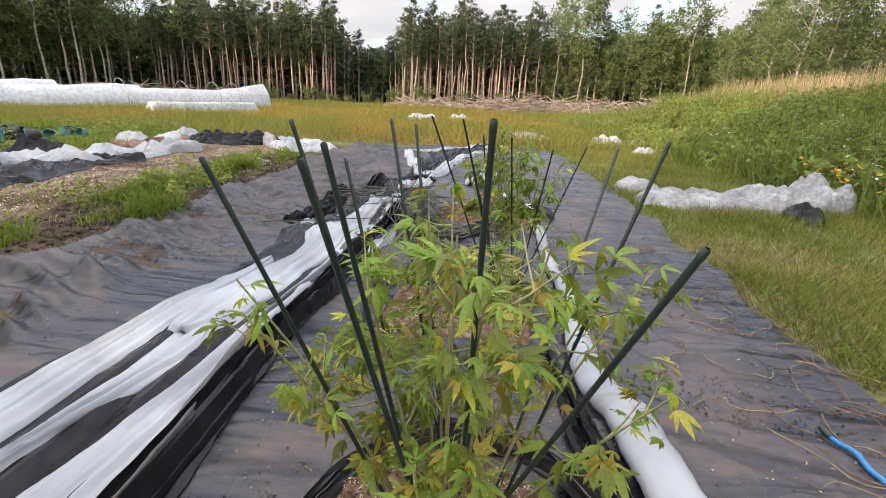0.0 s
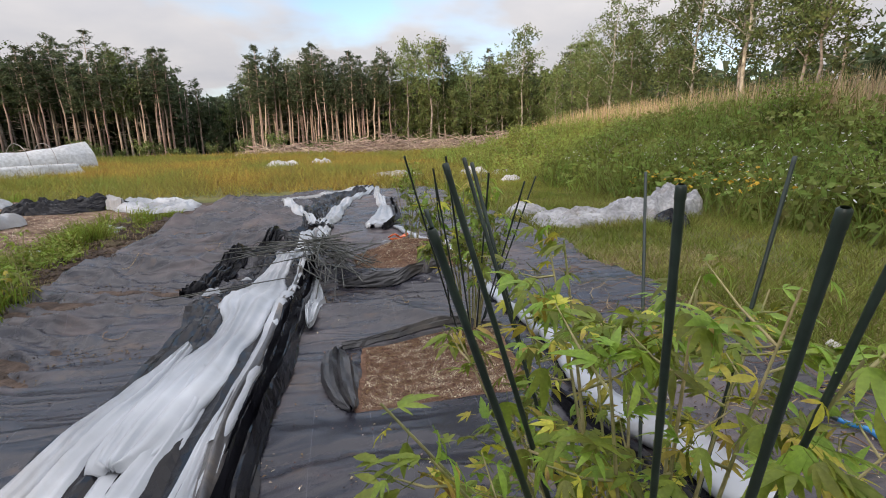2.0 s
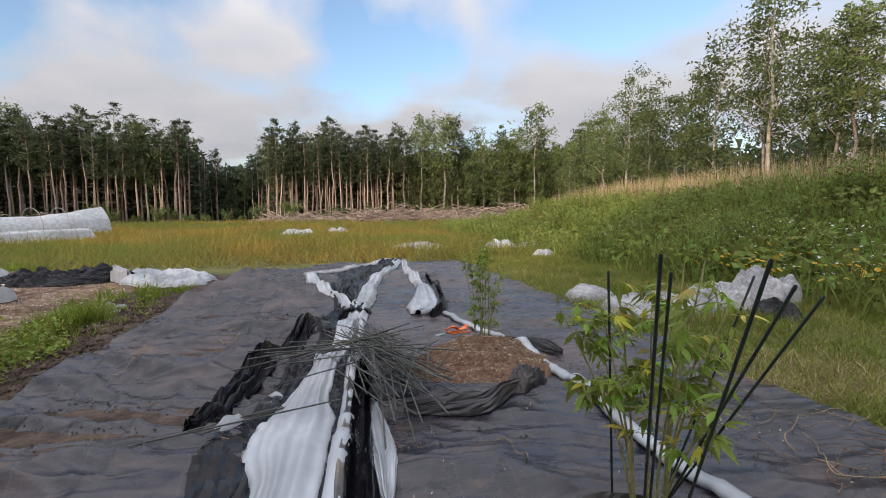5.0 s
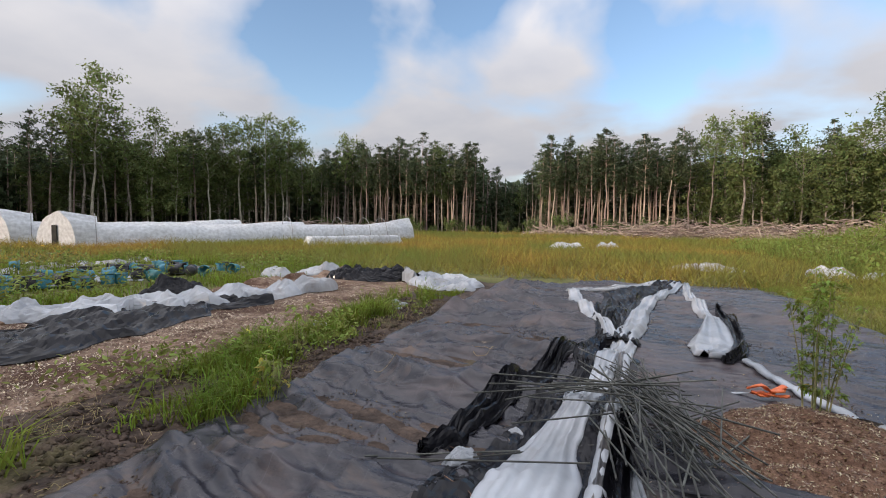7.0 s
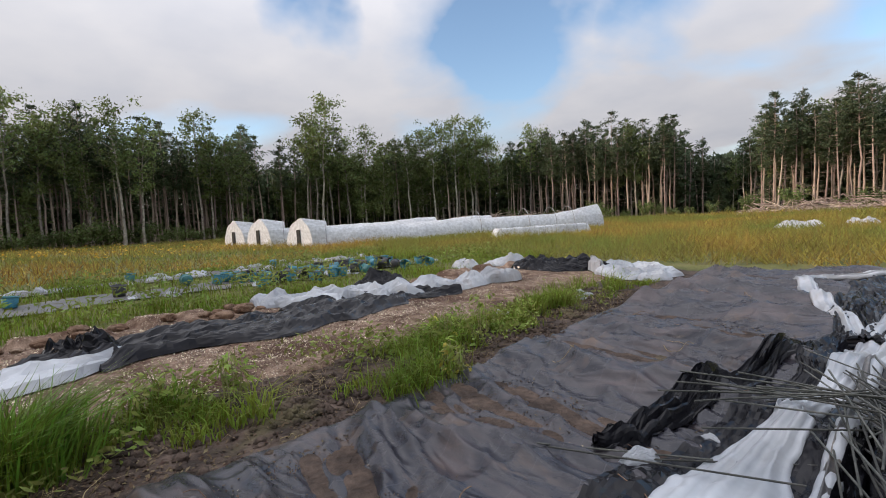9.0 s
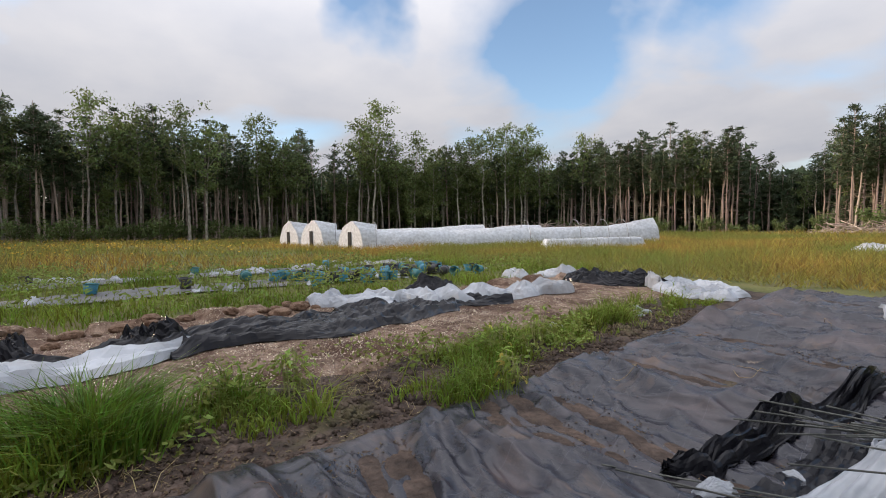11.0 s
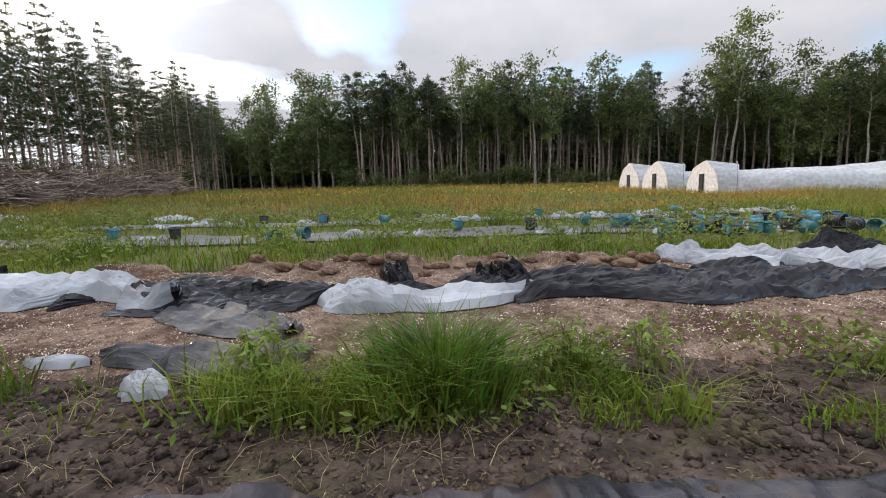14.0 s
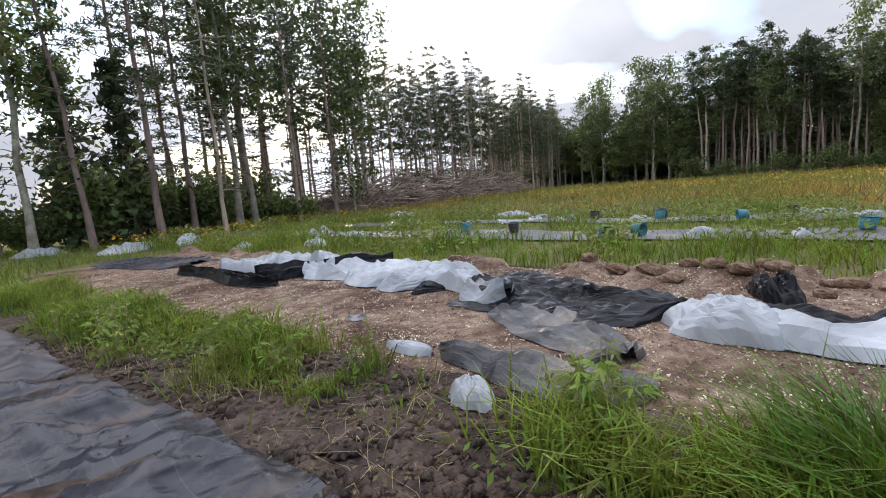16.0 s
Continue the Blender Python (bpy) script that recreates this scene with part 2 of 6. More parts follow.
    link_nodes(tr, [(before, pb.inputs["Normal"]), (pb.outputs[0], out.inputs[0])])
    return m


M_tarp = woven_fabric("woven_ground_fabric")
M_mulch = material("wood_chip_mulch", (0.130, 0.078, 0.054), (0.33, 0.235, 0.172), 7.0, 0.95, 1.0, 48.0, (0.085, 0.046, 0.030), 0.9, patch_cut=(0.46, 0.6), distance=0.03)
M_chip = material("wood_chips", (0.20, 0.128, 0.088), (0.62, 0.52, 0.42), 3.0, 0.9, 0.2, 40.0, island=0.65)
M_peat = material("crumbly_peat", (0.10, 0.055, 0.034), (0.24, 0.155, 0.105), 9.0, 0.95, 1.0, 45.0, (0.30, 0.22, 0.16), 4.0, distance=0.03)
M_perlite = material("perlite_mulch", (0.095, 0.050, 0.032), (0.20, 0.12, 0.08), 26.0, 0.95, 0.9, 90.0, distance=0.012)
M_crumb = material("mulch_crumbs", (0.13, 0.070, 0.042), (0.55, 0.46, 0.36), 14.0, 0.9, 0.2, 40.0, island=0.7, cut=(0.42, 0.72))
M_white = material("white_polythene", (0.31, 0.335, 0.37), (0.47, 0.49, 0.52), 1.2, 0.34, 0.05, 2.2, (0.26, 0.22, 0.18), 1.0, through_light=0.12, distance=0.008, patch_cut=(0.54, 0.80), crease=0.25, crease_scale=1.6, crease_stretch=(3.0, 0.3, 1.5))
M_black = material("black_polythene", (0.005, 0.005, 0.007), (0.011, 0.011, 0.014), 2.5, 0.17, 0.08, 12.0, (0.032, 0.028, 0.024), 1.6, distance=0.01, patch_cut=(0.66, 0.88), spec=0.17, crease=0.35, crease_scale=1.5, crease_stretch=(2.4, 0.5, 1.5))
M_grass = material("green_grass", (0.110, 0.165, 0.020), (0.220, 0.265, 0.036), 0.6, 0.65, 0.0, 20.0, (0.26, 0.26, 0.070), 0.8, island=0.5, through_light=0.45, patch_cut=(0.54, 0.7))
M_tussock = material("deep_green_grass", (0.075, 0.135, 0.016), (0.155, 0.235, 0.028), 2.0, 0.55, 0.0, 20.0, (0.19, 0.24, 0.045), 1.5, island=0.45, through_light=0.4, patch_cut=(0.56, 0.7))
M_lawn = material("trampled_grass", (0.145, 0.178, 0.030), (0.245, 0.250, 0.062), 0.5, 0.75, 0.0, 14.0, (0.31, 0.265, 0.09), 0.7, island=0.4, through_light=0.4)
M_meadow = material("meadow_grass", (0.22, 0.20, 0.050), (0.16, 0.20, 0.045), 0.12, 0.8, 0.0, 9.0, (0.33, 0.215, 0.055), 0.09, island=0.4, through_light=0.4, patch_cut=(0.46, 0.60))
M_straw = material("dry_straw", (0.30, 0.23, 0.12), (0.42, 0.33, 0.19), 2.0, 0.85, 0.0, 20.0, island=0.35, through_light=0.2)
M_turf = material("grassy_turf", (0.085, 0.096, 0.027), (0.150, 0.145, 0.048), 1.2, 0.95, 0.9, 18.0, (0.135, 0.100, 0.055), 0.25, distance=0.05, patch_cut=(0.55, 0.68))
M_weed = material("weed_leaves", (0.140, 0.190, 0.042), (0.250, 0.285, 0.070), 0.4, 0.65, 0.0, 16.0, (0.24, 0.23, 0.075), 0.3, island=0.5, through_light=0.45)
M_reed = material("reed_heads", (0.42, 0.30, 0.18), (0.52, 0.40, 0.26), 1.0, 0.9, 0.0, 20.0, island=0.3, through_light=0.25)
M_pinebark = material("pine_bark", (0.24, 0.18, 0.150), (0.39, 0.305, 0.255), 3.0, 0.95, 0.6, 14.0, spread=0.35, distance=0.03, stretch=(1, 1, 0.25))
M_birchbark = material("pale_bark", (0.17, 0.145, 0.12), (0.34, 0.31, 0.26), 2.2, 0.9, 0.5, 12.0, (0.09, 0.075, 0.06), 3.0, spread=0.35, distance=0.02)
M_needle = material("pine_needles", (0.052, 0.078, 0.042), (0.105, 0.130, 0.066), 0.8, 0.7, 0.0, 10.0, spread=0.3, island=0.4, through_light=0.35)
M_leaf = material("broad_leaves", (0.090, 0.125, 0.042), (0.165, 0.195, 0.070), 0.7, 0.65, 0.0, 10.0, spread=0.35, island=0.45, through_light=0.4)
M_deadwood = material("dead_wood", (0.22, 0.165, 0.135), (0.40, 0.32, 0.27), 4.0, 0.95, 0.5, 20.0, island=0.4, distance=0.02)


# ---- builders ----
def lattice(ix, iy, seed):
    n = (ix * 374761393 + iy * 668265263 + seed * 1274126177) & 0xFFFFFFFF
    n = ((n ^ (n >> 13)) * 1274126177) & 0xFFFFFFFF
    return ((n ^ (n >> 16)) & 0xFFFF) / 65535.0


def vnoise(x, y, seed=0):
    """Smooth value noise, 0 to 1, over arrays."""
    x, y = np.asarray(x, float), np.asarray(y, float)
    xi, yi = np.floor(x).astype(np.int64), np.floor(y).astype(np.int64)
    u, v = x - xi, y - yi
    u, v = u * u * (3 - 2 * u), v * v * (3 - 2 * v)
    a = lattice(xi, yi, seed) * (1 - u) + lattice(xi + 1, yi, seed) * u
    b = lattice(xi, yi + 1, seed) * (1 - u) + lattice(xi + 1, yi + 1, seed) * u
    return a * (1 - v) + b * v


def fnoise(x, y, seed=0, octaves=4):
    total, amp, norm = 0.0, 1.0, 0.0
    for k in range(octaves):
        total = total + amp * vnoise(np.asarray(x) * 2 ** k, np.asarray(y) * 2 ** k, seed + k * 17)
        norm, amp = norm + amp, amp * 0.5
    return total / norm


def ridge(x, y, seed=0, octaves=3):
    total, amp, norm = 0.0, 1.0, 0.0
    for k in range(octaves):
        total = total + amp * (1 - np.abs(2 * vnoise(np.asarray(x) * 2 ** k, np.asarray(y) * 2 ** k, seed + k * 31) - 1))
        norm, amp = norm + amp, amp * 0.5
    return total / norm


def sstep(a, b, v):
    t = np.clip((np.asarray(v, float) - a) / (b - a), 0, 1)
    return t * t * (3 - 2 * t)


def gz(x, y):
    """Height of the ground: flat beds, a slow rise to the north, a berm along the east side."""
    x, y = np.asarray(x, float), np.asarray(y, float)
    r = np.hypot(x, y)
    z = 0.012 * np.clip(y - 14, 0, 70) * sstep(14, 24, y)
    z = z + 2.25 * sstep(7.6, 15.8, x + 1.2 * (fnoise(y * 0.15, x * 0.0, 5) - 0.5)) * (1 - 0.5 * sstep(17, 26, x)) * (1 - sstep(23, 41, y)) * sstep(-60, -40, y)
    away = sstep(2.0, 4.5, np.maximum(np.maximum(-9 - x, x - 4.0), np.maximum(y - 16, -12 - y)))
    z = z + away * 0.22 * (fnoise(x * 0.25, y * 0.25, 3) - 0.5) + 0.03 * (fnoise(x * 1.3, y * 1.3, 9) - 0.5)
    strip = sstep(-4.4, -3.9, x) * (1 - sstep(-3.0, -2.7, x)) * (1 - away)
    z = z + strip * 0.11 * (fnoise(x * 2.6, y * 2.6, 23, 4) - 0.5) - strip * 0.02
    return z


def mesh_np(name, V, F, mat, smooth=False):
    V, F = np.asarray(V, np.float32).reshape(-1, 3), np.asarray(F, np.int32)
    me = bpy.data.meshes.new(name)
    n, k = F.shape
    me.vertices.add(len(V)); me.vertices.foreach_set("co", V.ravel())
    me.loops.add(n * k); me.loops.foreach_set("vertex_index", F.ravel())
    me.polygons.add(n); me.polygons.foreach_set("loop_start", np.arange(0, n * k, k, dtype=np.int32)); me.polygons.foreach_set("loop_total", np.full(n, k, np.int32))
    me.polygons.foreach_set("use_smooth", np.full(n, smooth))
    me.update(calc_edges=True)
    me.materials.append(mat)
    return me


def thing(name, label, category, group="", kind="", at=None):
    e = tagged(new(name), label, category, group, kind)
    e.empty_display_size = 0.1
    if at is not None:
        e.matrix_basis = at
    return e


def piece(name, data, parent, label=""):
    ob = new(name, data)
    ob.parent = parent
    return tagged(ob, label)


def part(name, bm, mat, parent, label="", smooth=False):
    me = bpy.data.meshes.new(name)
    bm.to_mesh(me); bm.free()
    for p in me.polygons:
        p.use_smooth = smooth
    me.materials.append(mat)
    return piece(name, me, parent, label)


def grid_faces(nu, nv, wrap=False):
    i, j = np.meshgrid(np.arange(nu - 1), np.arange(nv if wrap else nv - 1), indexing="ij")
    a, jn = i * nv + j, (j + 1) % nv
    return np.stack([a, i * nv + jn, (i + 1) * nv + jn, (i + 1) * nv + j], -1).reshape(-1, 4)


def tube(points, radii, sides=6, squash=1.0):
    """Vertices and quads of a tapered tube along points."""
    P = np.asarray(points, float)
    R = np.broadcast_to(np.asarray(radii, float), (len(P),))
    T = np.gradient(P, axis=0)
    T /= np.linalg.norm(T, axis=1)[:, None] + 1e-9
    ref = np.where(np.abs(T[:, 2:3]) > 0.9, np.array([[1.0, 0, 0]]), np.array([[0, 0, 1.0]]))
    A = np.cross(T, ref); A /= np.linalg.norm(A, axis=1)[:, None] + 1e-9
    B = np.cross(T, A)
    an = np.linspace(0, 2 * math.pi, sides, endpoint=False)
    V = P[:, None] + R[:, None, None] * (np.cos(an)[None, :, None] * A[:, None] + squash * np.sin(an)[None, :, None] * B[:, None])
    return V.reshape(-1, 3), grid_faces(len(P), sides, True)


def join(pieces):
    Vs, Fs, n = [], [], 0
    for V, F in pieces:
        Vs.append(V); Fs.append(F + n); n += len(V)
    return np.concatenate(Vs), np.concatenate(Fs)


def smooth_path(pts, n):
    """Catmull-Rom through rows of any width."""
    P = np.asarray(pts, float)
    P = np.vstack([2 * P[0] - P[1], P, 2 * P[-1] - P[-2]])
    t = np.linspace(0, len(P) - 3 - 1e-6, n)
    i = t.astype(int)
    u = (t - i)[:, None]
    a, b, c, d = P[i], P[i + 1], P[i + 2], P[i + 3]
    return 0.5 * (2 * b + (c - a) * u + (2 * a - 5 * b + 4 * c - d) * u ** 2 + (3 * b - a - 3 * c + d) * u ** 3)


# ---- ground ----
def build_ground():
    n = 250
    s = np.linspace(-1, 1, n)
    gx, gy = 1500 / math.sinh(7.2) * np.sinh(7.2 * s) - 2.0, 1500 / math.sinh(7.2) * np.sinh(7.2 * s) + 3.0
    X, Y = np.meshgrid(gx, gy, indexing="ij")
    me = mesh_np("ground", np.stack([X, Y, gz(X, Y)], -1), grid_faces(n, n), M_soil, True)
    me.materials.append(M_turf)
    cx, cy = (X[:-1, :-1] + X[1:, 1:]) / 2, (Y[:-1, :-1] + Y[1:, 1:]) / 2
    turf = (cx < -8.6) | (cx > 3.7) | (cy > 14.2) | (cy < -12)
    me.polygons.foreach_set("material_index", turf.ravel().astype(np.int32))
    tagged(new("ground", me), "dark brown field soil with thin grass", "ground", kind="structure")


build_ground()


def pit_edge(x, y):
    """Distance outside the squarish opening cut in the fabric round the staked plant."""
    x, y = np.asarray(x, float), np.asarray(y, float)
    bulge = 0.13 * np.clip(1 - ((x - 1.32) / 0.5) ** 2, 0, 1)
    dx = np.abs(x - 1.13 - 0.10 * (y - 1.3)) - 0.53
    dy = np.where(y > 1.35, y - 1.76 - bulge, 0.86 - y - 0.03 * (x - 1.1))
    return np.maximum(dx, dy) + 0.05 * (fnoise(x * 4, y * 4, 77, 2) - 0.5)


def tarp_z(x, y):
    e = np.minimum(np.minimum(x + 2.85, 3.95 - x), 14.6 - y)
    q, t = y * 0.94 + x * 0.34, x * 0.94 - y * 0.34
    q = q + 0.5 * fnoise(x * 0.7, y * 0.7, 40, 2)
    crest = lambda v: 1 - np.abs(np.sin(math.pi * v))
    w = 0.30 * crest(q * 0.62 + 0.9 * fnoise(t * 0.5, q * 0.4, 41)) * (0.25 + 1.1 * vnoise(t * 0.6, q * 0.9, 42)) - 0.13
    w = w + 0.10 * crest(q * 1.55 + t * 0.25 + 1.5 * fnoise(t * 0.8, q * 0.7, 47)) * vnoise(t * 0.9, q * 1.1, 48)
    w = w + 0.085 * crest(q * 3.9 - t * 0.5 + 2.0 * fnoise(t * 0.9, q, 51)) * vnoise(t * 1.3, q * 1.3, 52) + 0.03 * crest(t * 2.2 + 1.5 * fnoise(t, q, 53)) ** 3 + 0.045 * crest(q * 7.3 + t * 1.1 + 3.0 * fnoise(t * 1.4, q * 1.2, 55)) ** 2 * vnoise(t * 1.1, q * 1.7, 56)
    w = w + 0.050 * crest(q * 2.6 + t * 0.15 + 1.8 * fnoise(t * 0.6, q * 0.8, 57)) ** 1.5 * (0.3 + vnoise(t * 0.8, q * 1.2, 58)) + 0.014 * ridge(t * 1.2 + 20, q * 5.0, 59, 3)
    # pulled flat under the long film strip and round the cut opening
    strip = sstep(-1.75, -1.35, x) * (1 - sstep(0.1, 0.5, x)) * (1 - sstep(1.5, 3.5, y))
    d = pit_edge(x, y)
    w = w * (1 - 0.80 * strip) * (0.25 + 0.75 * sstep(0.0, 0.45, d))
    return gz(x, y) + 0.06 + w * (0.40 + 0.60 * sstep(0.6, -0.9, x)) * sstep(-0.1, 0.35, e) - 0.03 * (1 - sstep(0.0, 0.15, e)) - 0.075 * sstep(0.012, -0.03, d)


def build_tarp():
    nu, nv = 230, 760
    f = np.linspace(0, 1, nv)
    u, v = np.linspace(0, 1, nu), -9.0 + 23.7 * (f + 0.075 * np.sin(2 * math.pi * f))
    U, Vv = np.meshgrid(u, v, indexing="ij")
    left = -2.82 + 0.24 * (fnoise(v * 0.5, v * 0, 61) - 0.5) + 0.30 * (fnoise(v * 1.3, v * 0, 62, 2) - 0.5) - 0.12 * sstep(8, 11, v) + 0.25 * sstep(12, 15, v)
    right = 3.58 + 0.25 * sstep(1.5, 5.5, v) + 0.30 * (fnoise(v * 0.5, v * 0, 63) - 0.5) + 0.12 * (fnoise(v * 2.5, v * 0, 64) - 0.5)
    X = left[None] + (right - left)[None] * U
    Y = Vv + (U - 0.5) * 2.0 * sstep(9, 15.5, Vv) + 0.25 * (fnoise(X * 0.9, X * 0, 65) - 0.5) * sstep(12, 15, Vv)
    me = mesh_np("ground_fabric", np.stack([X, Y, tarp_z(X, Y)], -1), grid_faces(nu, nv), M_tarp, True)
    ob = tagged(new("ground_fabric", me), "wrinkled black woven ground fabric dusted with soil", "ground cover", kind="structure")
    return ob


build_tarp()

# ---- woods ----
def leaf_cards(C, size, rng, flat=0.0, long=1.6, corners=4):
    """One pointed four-corner leaf spray at each centre."""
    n = len(C)
    d = rng.normal(size=(n, 3)); d[:, 2] *= 1 - flat
    d /= np.linalg.norm(d, axis=1)[:, None] + 1e-9
    s = np.cross(d, rng.normal(size=(n, 3))); s /= np.linalg.norm(s, axis=1)[:, None] + 1e-9
    L = (size * rng.uniform(0.6, 1.4, n))[:, None]
    if corners == 3:
        V = np.stack([C - d * L * long * 0.4 - s * L * 0.42, C - d * L * long * 0.4 + s * L * 0.42, C + d * L * long * 0.62], 1)
        return V.reshape(-1, 3), np.arange(n * 3).reshape(n, 3)
    V = np.stack([C - d * L * long * 0.5, C + s * L * 0.45 + d * L * 0.1, C + d * L * long * 0.5, C - s * L * 0.45 + d * L * 0.1], 1)
    return V.reshape(-1, 3), np.arange(n * 4).reshape(n, 4)


def tree_meshes(kind, height, seed, leaf=0.34, count=900, base_r=None):
    rng = np.random.default_rng(seed)
    r0 = base_r or height * (rng.uniform(0.0065, 0.0095) if kind == "slim" else rng.uniform(0.009, 0.012))
    n = 9
    zs = np.linspace(0, 1, n)
    bend = rng.normal(0, 0.012 if kind in ("pine", "slim") else 0.02, 2) * height
    wob = rng.normal(0, 0.003 if kind in ("pine", "slim") else 0.005, (n, 2)) * height
    wob[0] = 0
    P = np.column_stack([bend[0] * zs ** 2 + wob[:, 0], bend[1] * zs ** 2 + wob[:, 1], zs * height * 0.97 - 0.15])
    wood = [tube(P, r0 * (1 - 0.86 * zs) * (1 + 0.35 * np.exp(-zs * 25)), 6)]
    centres = []
    low = {"slim": 0.36, "pine": 0.52, "birch": 0.42, "broad": 0.16, "spruce": 0.05}[kind] + rng.uniform(-0.06, 0.06)
    limbs = {"slim": 0, "pine": 0, "birch": 18, "broad": 22, "spruce": 34}[kind]
    if kind in ("pine", "birch", "slim"):
        for k in range(9):
            t = rng.uniform(0.15, low)
            a, l = rng.uniform(0, 6.28), rng.uniform(0.4, 1.3)
            o = np.array([np.interp(t, zs, P[:, 0]), np.interp(t, zs, P[:, 1]), t * height * 0.97])
            e = o + np.array([math.cos(a) * l, math.sin(a) * l, rng.uniform(-0.4, 0.3)])
            wood.append(tube([o, (o + e) / 2 + [0, 0, 0.06], e], [0.022, 0.016, 0.006], 4))
    if kind in ("pine", "slim"):
        # thin half-dead tiers below the crown
        for k in range(16 if kind == "slim" else 6):
            z, a, l = rng.uniform(0.14, low) * height, rng.uniform(0, 6.28), rng.uniform(0.5, 1.5)
            o = np.array([np.interp(z / height, zs, P[:, 0]), np.interp(z / height, zs, P[:, 1]), z - 0.15])
            e = o + np.array([math.cos(a) * l, math.sin(a) * l, rng.normal(-0.1, 0.12)])
            wood.append(tube([o, (o + e) / 2 + [0, 0, 0.04], e], [0.020, 0.014, 0.005], 4))
            if kind == "slim":
                centres.append(o + (e - o) * rng.uniform(0.4, 1.05, (9, 1)) + rng.normal(0, 1, (9, 3)) * [0.16, 0.16, 0.05])
        whorl = low * height
        while whorl < height * 0.965:
            f = (whorl / height - low) / (1 - low)
            reach = height * (0.128 if kind == "pine" else 0.112) * min(1.0, 0.5 + 1.8 * f) * max(0.16, 1 - f ** 2.4)
            spin = rng.uniform(0, 6.28)
            for k in range(5):
                if rng.uniform() < 0.28:
                    continue
                a, l = spin + k * 1.257 + rng.normal(0, 0.3), reach * rng.uniform(0.35, 1.25)
                rise = (0.26 if kind == "pine" else -0.02) + 0.6 * f * f + rng.normal(0, 0.15)
                z = whorl + rng.normal(0, 0.12)
                o = np.array([np.interp(z / height, zs, P[:, 0]), np.interp(z / height, zs, P[:, 1]), z - 0.15])
                e = o + np.array([math.cos(a) * l, math.sin(a) * l, rise * l])
                mid = (o + e) / 2 - np.array([0, 0, 0.07 * l])
                wood.append(tube([o, mid, e], [0.026, 0.018, 0.006], 4))
                m = int((7 + 17 * l) * count / 1000)
                tufts = rng.uniform(0.42 if kind == "pine" else 0.30, 1.05, int(rng.integers(3, 6)))
                q = tufts[rng.integers(0, len(tufts), m)][:, None]
                axis = (1 - q) ** 2 * o + 2 * q * (1 - q) * mid + q ** 2 * e
                centres.append(axis + rng.normal(0, 1, (m, 3)) * (np.array([0.22, 0.22, 0.15]) if kind == "pine" else np.array([0.21, 0.21, 0.08])) * (0.6 + 0.3 * l))
            whorl += rng.uniform(0.40, 0.80) if kind == "pine" else rng.uniform(0.45, 0.95)
        C = np.concatenate(centres)
        return join(wood), leaf_cards(C, leaf, rng, 0.35, 3.2, 3)
    for k in range(limbs):
        t = low + (0.98 - low) * ((k + rng.uniform(0, 1)) / limbs)
        f = (t - low) / (1 - low)
        shape = {"birch": 0.5 + math.sin(math.pi * min(1, f * 0.85 + 0.12)), "broad": 0.6 + 1.1 * math.sin(math.pi * min(1, f * 0.8 + 0.18)), "spruce": 1.5 * (1.05 - f)}[kind]
        l = height * 0.085 * shape * rng.uniform(0.6, 1.35)
        a = k * 2.4 + rng.uniform(-0.5, 0.5)
        up = {"birch": 0.9, "broad": 0.7, "spruce": -0.1}[kind] * rng.uniform(0.5, 1.3)
        o = np.array([np.interp(t, zs, P[:, 0]), np.interp(t, zs, P[:, 1]), t * height * 0.97 - 0.15])
        e = o + np.array([math.cos(a) * l, math.sin(a) * l, up * l])
        mid = o * 0.45 + e * 0.55 + np.array([0, 0, 0.08 * l])
        wood.append(tube([o, mid, e], [r0 * 0.30 * (1.15 - t) + 0.012, r0 * 0.2 * (1.1 - t) + 0.008, 0.006], 4))
        m = int(count / limbs * rng.uniform(0.6, 1.4))
        knots = int(rng.integers(3, 6))
        ks = rng.uniform(0.35, 1.08, knots)
        kc = o[None] + (e - o)[None] * ks[:, None] + rng.normal(0, 0.20 * l + 0.14, (knots, 3))
        pick = rng.integers(0, knots, m)
        centres.append(kc[pick] + rng.normal(0, 0.11 * l + height * 0.015, (m, 3)) * np.array([1, 1, 0.75]))
    C = np.concatenate(centres)
    return join(wood), leaf_cards(C, leaf, rng, 0.1, 1.5, 3)


TREE_LABELS = {"slim": ("pine_tree", "slender pine with thin needled branches against the sky", "pine tree"),
               "pine": ("pine_tree", "tall pine with bare pinkish trunk and high crown", "pine tree"),
               "birch": ("aspen_tree", "slender pale-barked tree with loose green crown", "aspen tree"),
               "broad": ("broadleaf_tree", "leafy green broadleaf tree at the wood's edge", "tree"),
               "spruce": ("spruce_tree", "dark spruce with branches to the ground", "spruce tree")}


def tree_proto(kind, height, seed, leaf=0.34, count=900, base_r=None):
    w, c = tree_meshes(kind, height, seed, leaf, count, base_r)
    bark = {"slim": M_pinebark, "pine": M_pinebark, "birch": M_birchbark, "broad": M_birchbark, "spruce": M_pinebark}[kind]
    return mesh_np("trunk", *w, bark, True), mesh_np("crown", *c, M_needle if kind in ("pine", "spruce", "slim") else M_leaf)


